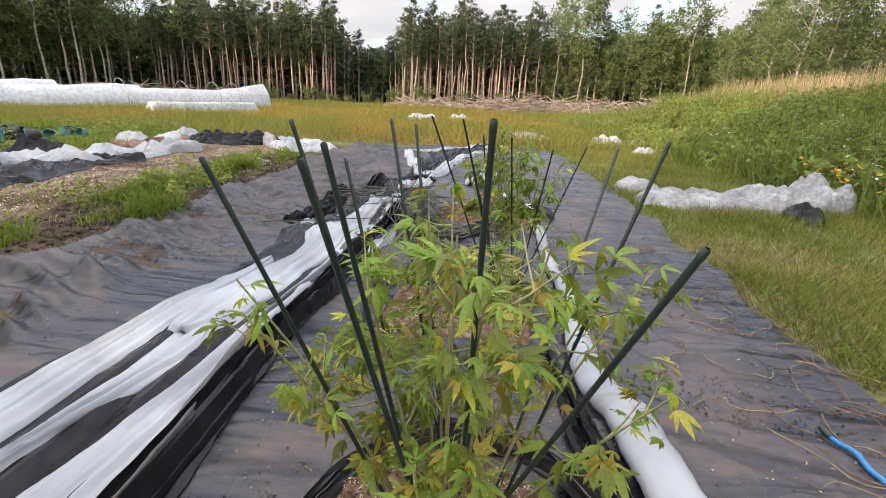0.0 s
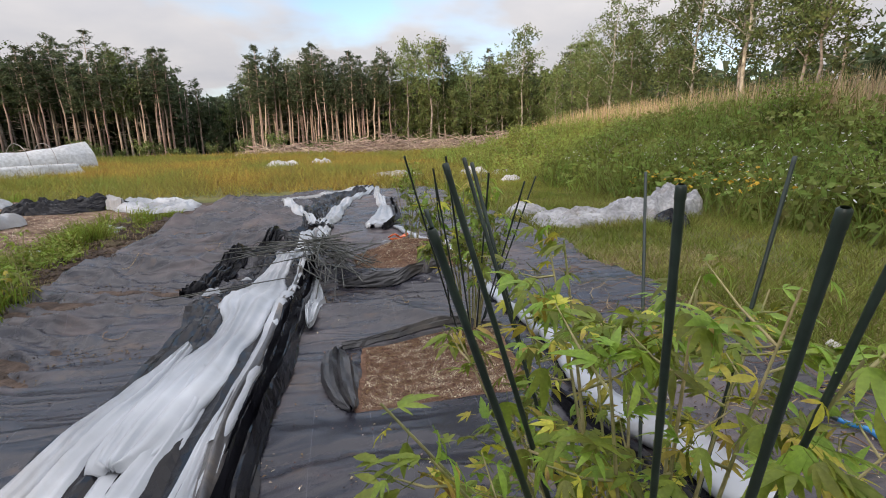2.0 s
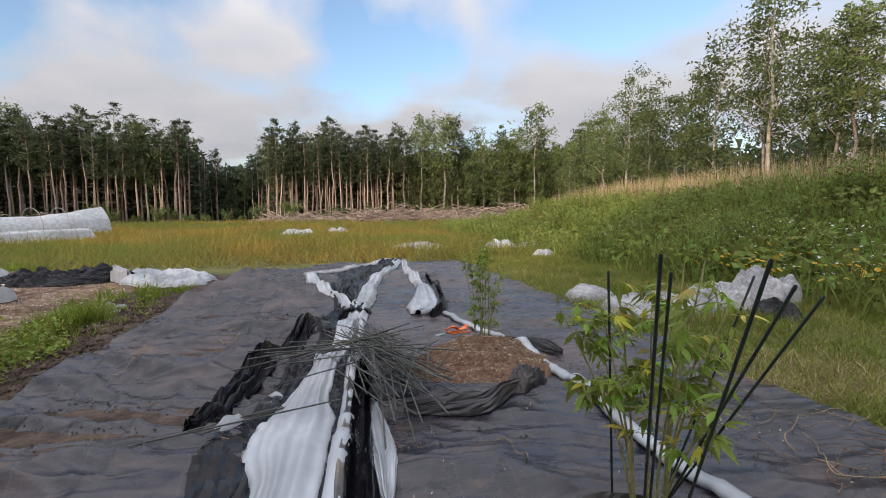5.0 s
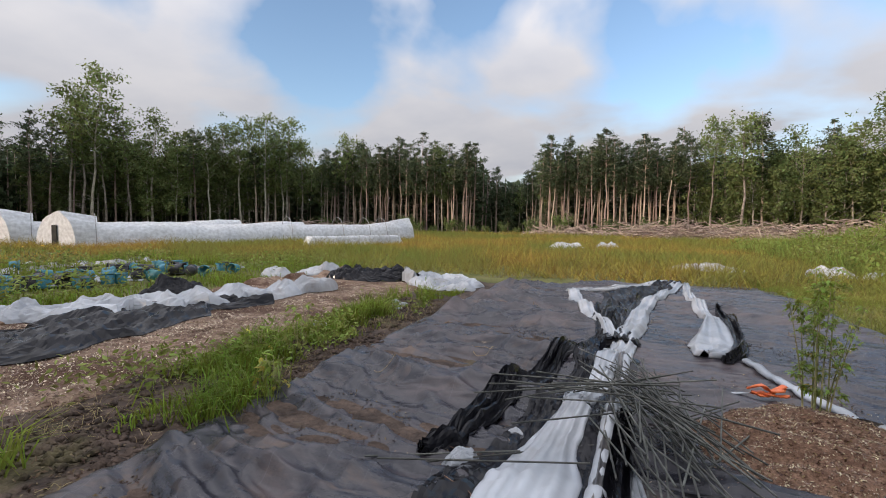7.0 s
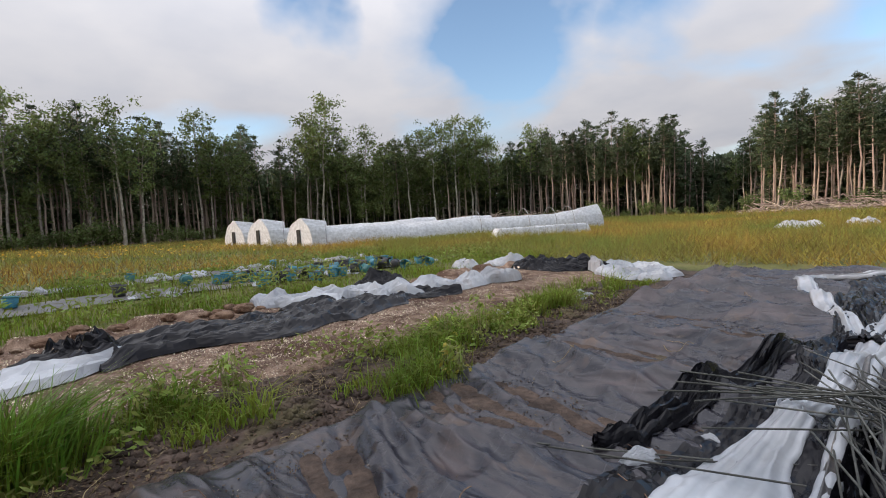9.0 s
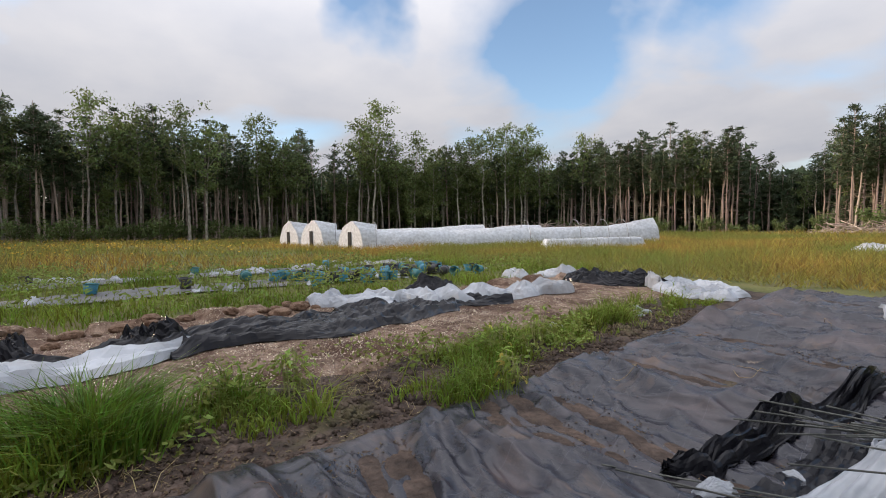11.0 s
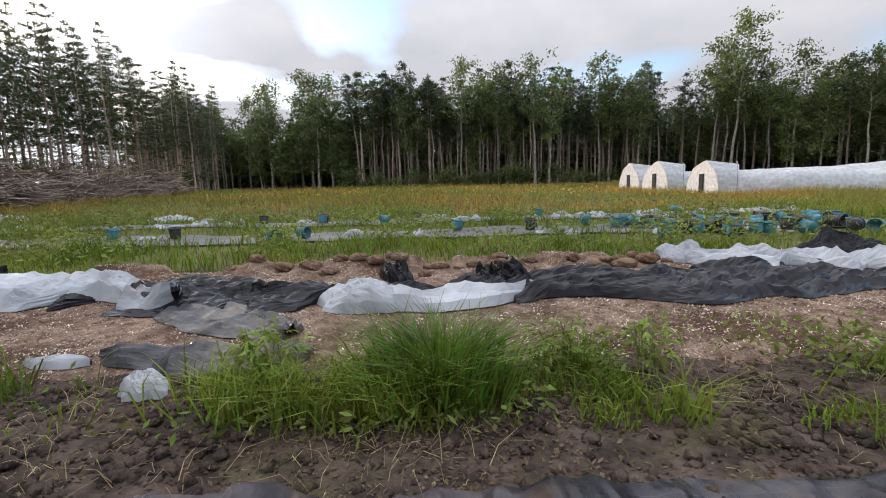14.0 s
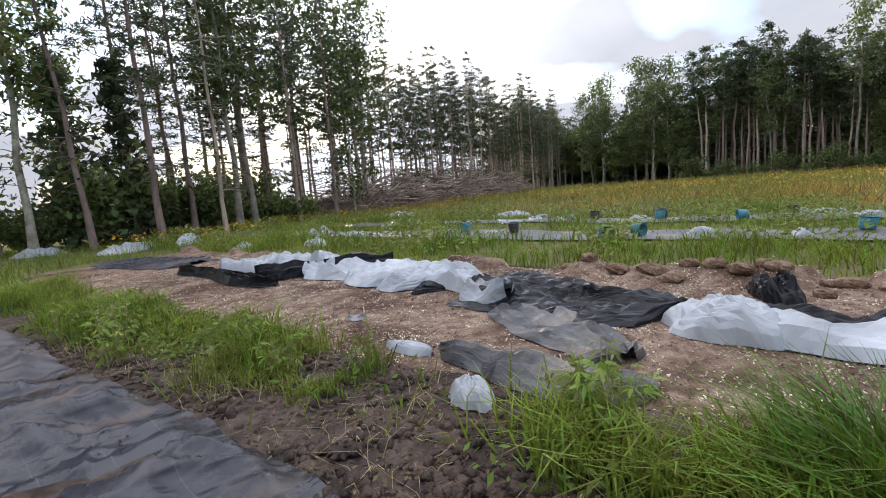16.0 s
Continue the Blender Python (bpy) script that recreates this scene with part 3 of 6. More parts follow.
PROTOS = {"pine": [tree_proto("pine", h, s, 0.135, 1250) for h, s in ((14.5, 1), (15.5, 2), (16.5, 3), (13.5, 4), (15.0, 5))],
          "birch": [tree_proto("birch", h, s, 0.21, 1400) for h, s in ((14.0, 11), (16.0, 12), (12.5, 13), (15.0, 14))],
          "broad": [tree_proto("broad", h, s, 0.22, 2100) for h, s in ((10.5, 21), (8.0, 22), (12.0, 23), (11.0, 24))],
          "spruce": [tree_proto("spruce", h, s, 0.28, 1200) for h, s in ((9.0, 31), (12.0, 32))],
          "nearslim": [tree_proto("slim", h, s, 0.085, 1500) for h, s in ((15.5, 41), (17.0, 42), (16.0, 43), (14.5, 44))],
          "nearbroad": [tree_proto("broad", h, s, 0.19, 2500) for h, s in ((13.0, 51), (15.0, 52), (12.0, 53))],
          "nearbirch": [tree_proto("birch", h, s, 0.18, 2400) for h, s in ((15.0, 61), (17.0, 62), (14.0, 63))]}


def plant_tree(kind, x, y, rng, scale=1.0, group=""):
    base = kind.replace("near", "")
    name, label, cat = TREE_LABELS[base]
    trunk, crown = PROTOS[kind][int(rng.integers(len(PROTOS[kind])))]
    s = scale * rng.uniform(0.86, 1.12)
    m = pose(x, y, float(gz(x, y)) - 0.05, rng.normal(0, 1.3), rng.normal(0, 1.3), rng.uniform(0, 360)) @ Matrix.Diagonal((s, s, s * rng.uniform(0.92, 1.08), 1))
    t = thing(name, label, cat, group or cat + "s of the wood's edge", at=m)
    piece("trunk", trunk, t); piece("crown", crown, t)
    return t


def tree_row(ends, rows, gap, depth, mix, seed, scale=1.0):
    rng = np.random.default_rng(seed)
    (x0, y0), (x1, y1) = ends
    L = math.hypot(x1 - x0, y1 - y0)
    nx, ny = (y1 - y0) / L, -(x1 - x0) / L
    for r in range(rows):
        for k in range(int(L / gap)):
            d = (k + rng.uniform(0.1, 0.9)) * gap
            o = r * depth + rng.uniform(-0.35, 0.35) * depth
            kind = rng.choice(list(mix), p=np.array(list(mix.values())) / sum(mix.values()))
            plant_tree(kind, x0 + (x1 - x0) * d / L + nx * o, y0 + (y1 - y0) * d / L + ny * o, rng, scale)


# north edge: pines at the middle, leafy trees to the east; west edge; south-west stand by the sun; trees behind the berm
tree_row(((-21, 71), (-48, 66)), 3, 1.4, 2.6, {"pine": 6, "birch": 0.7}, 101, 0.93)
tree_row(((-10, 78), (-22, 84)), 2, 2.6, 3.0, {"spruce": 2, "birch": 1, "pine": 2}, 103, 0.82)
tree_row(((8, 71), (-13, 73)), 3, 1.25, 2.6, {"pine": 6, "birch": 0.6}, 105, 0.92)
tree_row(((44, 57), (8, 71)), 3, 1.8, 2.6, {"birch": 1.6, "broad": 3.4, "pine": 0.8}, 107, 0.92)
tree_row(((-48, 66), (-76, 38)), 3, 1.9, 3.0, {"pine": 3, "birch": 2.5, "broad": 1.8}, 109, 1.06)
tree_row(((-76, 38), (-77, -12)), 3, 1.4, 2.6, {"pine": 7, "birch": 0.7, "broad": 0.3}, 111, 1.08)
tree_row(((-77, -12), (-96, -36)), 2, 2.2, 3.0, {"broad": 4, "birch": 1.5}, 113, 1.15)
tree_row(((-30, -33.5), (-80, -37)), 3, 1.6, 2.0, {"nearslim": 1}, 115, 0.98)
tree_row(((-104, -36), (-81, -41)), 3, 2.2, 3.0, {"broad": 2, "pine": 2, "birch": 1}, 116, 0.98)
tree_row(((-13, -28), (-30, -33)), 3, 2.0, 2.8, {"nearslim": 6, "nearbroad": 0.5, "nearbirch": 0.5}, 117, 1.06)
tree_row(((8, -30), (-15, -27)), 3, 2.3, 2.8, {"nearslim": 5, "nearbroad": 0.9, "spruce": 0.5, "nearbirch": 0.3}, 118, 1.04)
tree_row(((24, 12), (27, 56)), 2, 3.1, 3.5, {"nearbroad": 2, "nearbirch": 2.4}, 119, 0.78)
tree_row(((16, -34), (26, 10)), 1, 4.5, 4.0, {"nearbroad": 2, "nearbirch": 2}, 121, 0.9)


# tall aspens that stand above the western and northern edge
rng = np.random.default_rng(131)
for x_, y_, s_ in ((-74, 6, 1.12), (-75, 9, 1.18), (-74.5, 11.5, 1.08), (-75, 14, 1.1), (-73, 27, 1.12), (-74, 29, 1.12), (-72, 31, 1.15), (-73, 33, 1.1), (-66, 45, 1.1), (-64, 47, 1.08), (-57, 54, 1.08), (-52, 60, 1.05), (14, 66, 0.98), (15.5, 67, 0.9), (-74, -2, 1.08), (-70, 16.5, 1.34), (-70.5, 18.8, 1.30), (-68, 41.5, 1.24), (-66, 43.2, 1.26), (-67, 42.6, 1.18)):
    plant_tree("birch", x_, y_, rng, s_)


def woods_mass(name, ends, depth, n_trunks, n_leaf, top, seed, label):
    """The crowded depth of the woods behind the edge, too many stems to count."""
    rng = np.random.default_rng(seed)
    (x0, y0), (x1, y1) = ends
    L = math.hypot(x1 - x0, y1 - y0)
    nx, ny = (y1 - y0) / L, -(x1 - x0) / L
    d, o = rng.uniform(0, 1, n_trunks), rng.uniform(0, depth, n_trunks)
    px, py = x0 + (x1 - x0) * d + nx * o, y0 + (y1 - y0) * d + ny * o
    pz = gz(px, py)
    stems = []
    for k in range(n_trunks):
        h = top * rng.uniform(0.7, 0.95)
        stems.append(tube([[px[k], py[k], pz[k] - 0.1], [px[k] + rng.normal(0, 0.3), py[k] + rng.normal(0, 0.3), pz[k] + h]], [rng.uniform(0.09, 0.17), 0.04], 5))
    d, o = rng.uniform(0, 1, n_leaf), rng.uniform(0, depth, n_leaf)
    cx, cy = x0 + (x1 - x0) * d + nx * o, y0 + (y1 - y0) * d + ny * o
    h = np.where(rng.uniform(size=n_leaf) < 0.6, rng.beta(2.4, 1.6, n_leaf), rng.uniform(0.0, 0.45, n_leaf)) * top * (0.82 + 0.25 * fnoise(cx * 0.2, cy * 0.2, seed))
    w = thing(name, label, "woods", kind="stuff")
    piece("stems", mesh_np("stems", *join(stems), M_pinebark, True), w)
    piece("foliage", mesh_np("foliage", *leaf_cards(np.stack([cx, cy, gz(cx, cy) + h], -1), 0.60, rng, corners=3), M_needle), w)


woods_mass("far_woods", ((-22, 79), (-56, 74)), 14, 150, 20800, 13.0, 201, "dense dark conifer woods behind the edge")
woods_mass("far_woods", ((10, 80), (-13, 82)), 12, 90, 13600, 13.2, 203, "dense mixed woods behind the pines")
woods_mass("far_woods", ((-4, 91), (-30, 93)), 8, 70, 13000, 10.5, 204, "farther dark woods in the gap")
woods_mass("far_woods", ((58, 60), (8, 79)), 12, 90, 28800, 12.0, 205, "dense leafy woods beyond the field")
woods_mass("far_woods", ((-50, 76), (-88, 42)), 14, 140, 28800, 13.2, 207, "dense dark mixed woods behind the edge")
woods_mass("far_woods", ((-84, 48), (-86, -16)), 14, 170, 33600, 13.2, 209, "dense dark pine woods behind the edge")
woods_mass("far_woods", ((-84, -10), (-104, -44)), 10, 40, 12800, 10.0, 211, "dense leafy woods across the field")
woods_mass("far_woods", ((-112, -36), (-84, -46)), 8, 40, 9000, 10.5, 212, "dense dark woods in the far corner")
woods_mass("far_woods", ((36, -10), (38, 62)), 12, 60, 11000, 8.5, 213, "dense leafy woods behind the grassy berm")


# ---- grass and weeds ----
def blades(name, label, x, y, height, width, mat, seed, lean=0.35, z0=None, parent=None, category="grass", segs=2, toward=None):
    """Many bent grass blades, one mesh."""
    rng = np.random.default_rng(seed)
    n = len(x)
    z = gz(x, y) if z0 is None else z0
    h = np.broadcast_to(height, (n,)) * rng.uniform(0.55, 1.3, n)
    a, b = rng.uniform(0, 6.283, n), rng.uniform(0, 6.283, n)
    if toward is not None:
        a = toward + rng.normal(0, 0.6, n)
    tip = np.stack([np.cos(a), np.sin(a)], -1) * (h * lean * rng.uniform(0.2, 1.8, n))[:, None]
    side = np.stack([np.cos(b), np.sin(b)], -1) * (np.broadcast_to(width, (n,)) * 0.5)[:, None]
    p = np.stack([x, y], -1)
    cut = lambda xy, zz: np.concatenate([xy, zz[:, None]], 1)
    if segs == 1:
        V = np.stack([cut(p - side, z - 0.02), cut(p + side, z - 0.02), cut(p + tip, z + h)], 1)
        F = np.arange(n * 3).reshape(n, 3)
        me = mesh_np(name, V, F, mat)
    else:
        V = np.stack([cut(p - side, z - 0.02), cut(p + side, z - 0.02), cut(p + tip * 0.3 + side * 0.8, z + h * 0.6), cut(p + tip * 0.3 - side * 0.8, z + h * 0.6), cut(p + tip + side * 0.1, z + h * (1 - lean * 0.25)), cut(p + tip - side * 0.1, z + h * (1 - lean * 0.25))], 1)
        k = np.arange(n)[:, None] * 6
        F = np.concatenate([k + np.array([[0, 1, 2, 3]]), k + np.array([[3, 2, 4, 5]])])
        me = mesh_np(name, V, F, mat)
    return tagged(new(name, me), label, category, kind="stuff")


def scatter(n, x0, x1, y0, y1, seed, keep=None):
    rng = np.random.default_rng(seed)
    x, y = rng.uniform(x0, x1, n), rng.uniform(y0, y1, n)
    if keep is not None:
        k = rng.uniform(size=n) < keep(x, y)
        x, y = x[k], y[k]
    return x, y


def clumps(x, y, f, seed, lo=0.45, hi=0.6):
    return sstep(lo, hi, fnoise(x * f, y * f, seed, 3))


x, y = scatter(140000, -60, 14, 15.5, 66, 301, lambda x, y: np.clip(28 / (y + 6), 0.25, 1) * (x < 9 + 0.1 * y))
blades("meadow_grass", "tall golden yellow-green meadow grass", x, y, 0.38 + 0.22 * clumps(x, y, 0.25, 328, 0.4, 0.65), 0.014 + 0.0010 * y, M_meadow, 302, lean=0.8, segs=1)
x, y = scatter(120000, -60, 14, 15.0, 66, 320, lambda x, y: np.clip(24 / (y + 2), 0.2, 1) * (x < 9 + 0.1 * y))
blades("meadow_thatch", "low tangled green grass under the meadow", x, y, 0.30, 0.020 + 0.0011 * y, M_meadow, 321, lean=1.3, segs=1)
x, y = scatter(60000, -75, -18, -40, 16, 303, lambda x, y: np.clip(20 / (-x), 0.25, 1))
blades("meadow_grass", "green and orange meadow grass", x, y, 0.30 + 0.25 * clumps(x, y, 0.2, 327, 0.4, 0.65), 0.03 - 0.0011 * x, M_meadow, 304, lean=0.7, segs=1)
x, y = scatter(80000, -18.5, -8.5, -26, 16, 305, lambda x, y: 0.9 * (1 - sstep(-14.1, -13.9, x) * 0) * np.where((x < -11.8) & (x > -13.9) | (x < -15.7) & (x > -17.2), 0.10, 1.0) * (0.30 + 0.70 * clumps(x, y, 0.5, 306, 0.40, 0.55)) * np.where((x < -10.6) & (x > -14.2) & (y > 4.8) & (y < 12.6), 0.25, 1.0))
blades("bed_grass", "bright green grass between the pot rows", x, y, 0.15 + 0.28 * clumps(x, y, 0.6, 326, 0.45, 0.65), 0.020, M_grass, 307, lean=0.6)
x, y = scatter(52000, -4.45, -2.95, -8.0, 12.5, 308, lambda x, y: clumps(x, y, 1.5, 309, 0.41, 0.55) * (1 - 0.95 * sstep(-2.5, -2.0, y) * sstep(-0.5, -0.9, y)) * sstep(-4.45, -4.05, x) * sstep(-3.25, -3.6, x + 0.3 * (fnoise(y, y * 0, 7) - 0.5) - 0.10 * sstep(2.0, 4.0, y)))
blades("edge_grass", "lush green grass along the mulch bed", x, y, 0.11 + 0.26 * clumps(x, y, 1.6, 322, 0.45, 0.68), 0.014, M_grass, 310, lean=0.75)
x, y = scatter(2200, -4.3, -2.9, -7.0, 9, 323, lambda x, y: clumps(x, y, 1.3, 324, 0.45, 0.6))
blades("dry_grass", "dry straw-coloured grass along the soil strip", x, y, 0.12, 0.006, M_straw, 325, lean=1.6)
x, y = scatter(120000, 3.65, 9.5, -6, 17, 311, lambda x, y: (0.45 + 0.55 * clumps(x, y, 0.6, 312, 0.4, 0.6)))
blades("lawn_grass", "short trampled green and straw-coloured grass", x, y, 0.09 + 0.08 * clumps(x, y, 0.9, 330, 0.4, 0.65), 0.020, M_lawn, 313, lean=0.9, segs=1)
x, y = scatter(26000, 3.6, 6.6, -5, 7, 340, lambda x, y: clumps(x, y, 0.8, 341, 0.40, 0.58) * sstep(6.6, 4.6, x + 0.6 * fnoise(y, x, 342)))
blades("lawn_straw", "dry straw-coloured grass along the fabric's edge", x, y, 0.10, 0.010, M_straw, 343, lean=1.5, segs=1)
x, y = scatter(60000, 7.5, 22, -30, 46, 314, lambda x, y: (1 - 0.6 * sstep(14, 16, x)) * sstep(42, 33, y))
blades("berm_weeds", "dense tall green weeds on the berm", x, y, 0.42 + 0.7 * clumps(x, y, 0.5, 329, 0.4, 0.65), 0.045, M_weed, 315, lean=0.5, segs=1)
x, y = scatter(26000, 13.4, 21, -30, 44, 316, lambda x, y: sstep(40, 33, y))
blades("berm_reeds", "tan feathery reed heads along the berm's crest", x, y, 1.12, 0.035, M_reed, 317, lean=0.15, segs=1)
x, y = scatter(30000, 7.6, 13.6, -14, 40, 318, lambda x, y: np.clip(1.2 - 0.02 * y, 0.3, 1))
rng = np.random.default_rng(319)
LV, LF = leaf_cards(np.stack([x, y, gz(x, y) + rng.uniform(0.15, 0.85, len(x))], -1), 0.10, rng, 0.3, 1.8)
tagged(new("berm_leaves", mesh_np("berm_leaves", LV, LF, M_weed)), "broad-leaved weeds mixed in the berm's grass", "weeds", kind="stuff")
# low broad-leaved weeds through the grass strip and the pot rows
x, y = scatter(15000, -4.4, -3.1, -8.0, 9.0, 331, lambda x, y: clumps(x, y, 1.7, 332, 0.50, 0.62) * sstep(-3.2, -3.5, x - 0.35 * sstep(2.0, 4.0, y)) * (1 - 0.95 * sstep(-2.5, -2.0, y) * sstep(-0.5, -0.9, y)))
LV, LF = leaf_cards(np.stack([x, y, gz(x, y) + 0.02 + rng.beta(1.6, 1.6, len(x)) * (0.12 + 0.26 * clumps(x, y, 1.7, 333, 0.45, 0.65))], -1), 0.032, rng, 0.4, 2.2)
tagged(new("strip_weeds", mesh_np("strip_weeds", LV, LF, M_weed)), "small-leaved green weeds mixed into the grass strip", "weeds", kind="stuff")
x, y = scatter(40000, -18.5, -9.0, -22, 15, 334, lambda x, y: clumps(x, y, 0.9, 335, 0.52, 0.62) * np.where((x < -11.8) & (x > -13.9), 0.15, 1.0))
LV, LF = leaf_cards(np.stack([x, y, gz(x, y) + 0.04 + rng.beta(1.6, 1.6, len(x)) * 0.6], -1), 0.055, rng, 0.4, 2.0, 3)
tagged(new("row_weeds", mesh_np("row_weeds", LV, LF, M_weed)), "leafy green weeds growing between the pot rows", "weeds", kind="stuff")
x, y = scatter(22000, -10.5, 8.0, -29, -11.5, 336, lambda x, y: (0.25 + 0.75 * clumps(x, y, 0.6, 337, 0.42, 0.58)) * (1 - sstep(-8.6, -8.2, x) * sstep(-4.2, -4.6, x) * sstep(-15.4, -15.0, y)) * (1 - sstep(-3.3, -2.9, x) * sstep(4.0, 3.6, x) * 0.3))
blades("field_grass", "rough green grass before the pines", x, y, 0.16 + 0.26 * clumps(x, y, 0.8, 338, 0.42, 0.65), 0.022, M_grass, 339, lean=0.7, segs=1)


# ---- mulch bed, mounds and loose chips ----
def bed_z(x, y):
    e = np.minimum(np.minimum(x + 8.75, -4.15 - x), np.minimum(y + 15, 14.2 - y)) + 0.5 * (fnoise(x * 0.9, y * 0.9, 71) - 0.5)
    lump = 0.05 * (fnoise(x * 2.2, y * 2.2, 73, 4) - 0.4) + 0.16 * sstep(-7.7, -8.3, x) * sstep(0.5, 0.68, fnoise(x * 2.0, y * 2.0, 74, 2))
    return gz(x, y) - 0.05 + sstep(-0.1, 0.5, e) * (0.09 + lump)


def mound_z(x, y, cx, cy, rx, ry, h, seed):
    r = np.hypot((x - cx) / rx, (y - cy) / ry) + 0.25 * (fnoise(x * 3, y * 3, seed, 2) - 0.5)
    return h * (1 - sstep(0.25, 1.0, r)) + 0.02 * (fnoise(x * 12, y * 12, seed + 1, 2) - 0.5) * (1 - sstep(0.85, 1.0, r)), r


def build_bed():
    nu, nv = 76, 420
    X, Y = np.meshgrid(np.linspace(-8.9, -3.95, nu), np.linspace(-15.2, 14.4, nv), indexing="ij")
    tagged(new("mulch_bed", mesh_np("mulch_bed", np.stack([X, Y, bed_z(X, Y)], -1), grid_faces(nu, nv), M_mulch, True)), "long low bed of brown wood-chip mulch", "mulch bed", kind="structure")


def chips(name, label, x, y, z, size, mat, seed, category="mulch"):
    """Loose flat chips, one small bent quad each."""
    rng = np.random.default_rng(seed)
    n = len(x)
    a = rng.uniform(0, 6.283, n)
    L, W = size * rng.uniform(0.5, 1.6, n), size * rng.uniform(0.25, 0.7, n)
    d, s = np.stack([np.cos(a), np.sin(a), rng.normal(0, 0.4, n)], -1), np.stack([-np.sin(a), np.cos(a), rng.normal(0, 0.4, n)], -1)
    c = np.stack([x, y, z + size * 0.2], -1)
    V = np.stack([c - d * L[:, None] * 0.5, c + s * W[:, None] * 0.5 + [0, 0, 0.004], c + d * L[:, None] * 0.5, c - s * W[:, None] * 0.5 + [0, 0, 0.004]], 1)
    return tagged(new(name, mesh_np(name, V, np.arange(n * 4).reshape(n, 4), mat)), label, category, kind="stuff")


build_bed()
x, y = scatter(130000, -8.5, -4.2, -13, 13.8, 401, lambda x, y: np.clip(1.3 - 0.08 * np.abs(y - 1), 0.25, 1) * (0.45 + 0.55 * clumps(x, y, 1.1, 403, 0.42, 0.58)))
chips("wood_chips", "scattered pale and brown wood chips", x, y, bed_z(x, y), 0.027, M_chip, 402)


def build_mound(cx, cy, rx, ry, h, seed, label, crumbs):
    nr, na = 26, 60
    R, A = np.meshgrid(np.linspace(0.001, 1.12, nr), np.linspace(0, 2 * math.pi, na, endpoint=False), indexing="ij")
    X, Y = cx + R * rx * np.cos(A), cy + R * ry * np.sin(A)
    dz, r = mound_z(X, Y, cx, cy, rx, ry, h, seed)
    Z = tarp_z(X, Y) + dz + 0.03 - 0.10 * sstep(0.85, 1.1, r)
    tagged(new("mulch_mound", mesh_np("mulch_mound", np.stack([X, Y, Z], -1), grid_faces(nr, na, True), M_perlite, True)), label, "mulch mound")
    rng = np.random.default_rng(seed)
    a, q = rng.uniform(0, 6.283, crumbs), np.sqrt(rng.uniform(0, 1, crumbs)) * 1.0
    x, y = cx + q * rx * np.cos(a), cy + q * ry * np.sin(a)
    dz, r = mound_z(x, y, cx, cy, rx, ry, h, seed)
    k = r < 1.0
    chips("mulch_crumbs", "fine pale perlite and bark crumbs", x[k], y[k], (tarp_z(x, y) + dz + 0.03 - 0.10 * sstep(0.85, 1.1, r))[k], 0.016, M_crumb, seed + 3)


build_mound(1.20, -0.72, 0.66, 0.55, 0.06, 411, "low mound of mulch round the leafy plant", 7000)


def pit_floor(x, y):
    return gz(x, y) + 0.042 + 0.03 * (fnoise(x * 2.2, y * 2.2, 78, 3) - 0.5) + 0.03 * np.exp(-((x - 1.45) / 0.3) ** 2 - ((y - 1.65) / 0.3) ** 2)


def build_pit():
    X, Y = np.meshgrid(np.linspace(0.5, 1.82, 60), np.linspace(0.78, 1.98, 60), indexing="ij")
    inside = pit_edge(X, Y) < 0.03
    Z = np.where(inside, pit_floor(X, Y), tarp_z(X, Y) - 0.05)
    tagged(new("mulch_patch", mesh_np("mulch_patch", np.stack([X, Y, Z], -1), grid_faces(60, 60), M_perlite, True)), "square of brown perlite mulch in cut fabric", "mulch patch")
    x, y = scatter(22000, 0.5, 1.82, 0.78, 1.98, 415, lambda x, y: pit_edge(x, y) < -0.03)
    chips("mulch_crumbs", "fine pale perlite and bark crumbs", x, y, pit_floor(x, y) + 0.004, 0.011, M_crumb, 416)


build_pit()
build_mound(1.36, 4.36, 0.74, 0.80, 0.17, 417, "domed brown mulch mound under a feathery plant", 8000)
x, y = scatter(5200, 0.05, 3.2, -2.2, 5.5, 425, lambda x, y: clumps(x, y, 2.2, 426, 0.54, 0.66))
chips("mulch_crumbs", "thin litter of mulch crumbs on the fabric", x, y, tarp_z(x, y) + 0.004, 0.015, M_crumb, 424)
rng = np.random.default_rng(421)
x, y = scatter(14000, -2.6, 3.7, -2.5, 9, 422, lambda x, y: clumps(x, y, 1.1, 423, 0.56, 0.7) * np.where(x > 2.1, 1.0, 0.5))
chips("soil_crumbs", "soil crumbs and straw bits on the fabric", x, y, tarp_z(x, y), 0.016, M_crumb, 424)
def hollow(x, y):
    m = tarp_z(x, y) - gz(x, y)
    return sstep(0.045, 0.022, m) * clumps(x, y, 1.6, 428, 0.42, 0.58)


M_dirt = material("dirt_crumbs", (0.07, 0.045, 0.028), (0.14, 0.10, 0.065), 5.0, 0.95, 0.2, 40.0, island=0.5)
x, y = scatter(60000, -2.6, 3.6, -3, 12, 429, lambda x, y: hollow(x, y))
chips("fabric_dirt", "brown soil and twigs lying in the fabric's hollows", x, y, tarp_z(x, y), 0.022, M_dirt, 430, "soil")
x, y = scatter(26000, -4.3, -2.7, -8, 10, 425, lambda x, y: 0.3 + 0.7 * clumps(x, y, 0.9, 426, 0.4, 0.6))
chips("soil_clods", "small dark clods of field soil", x, y, gz(x, y), 0.035, M_dirt, 427, "soil")


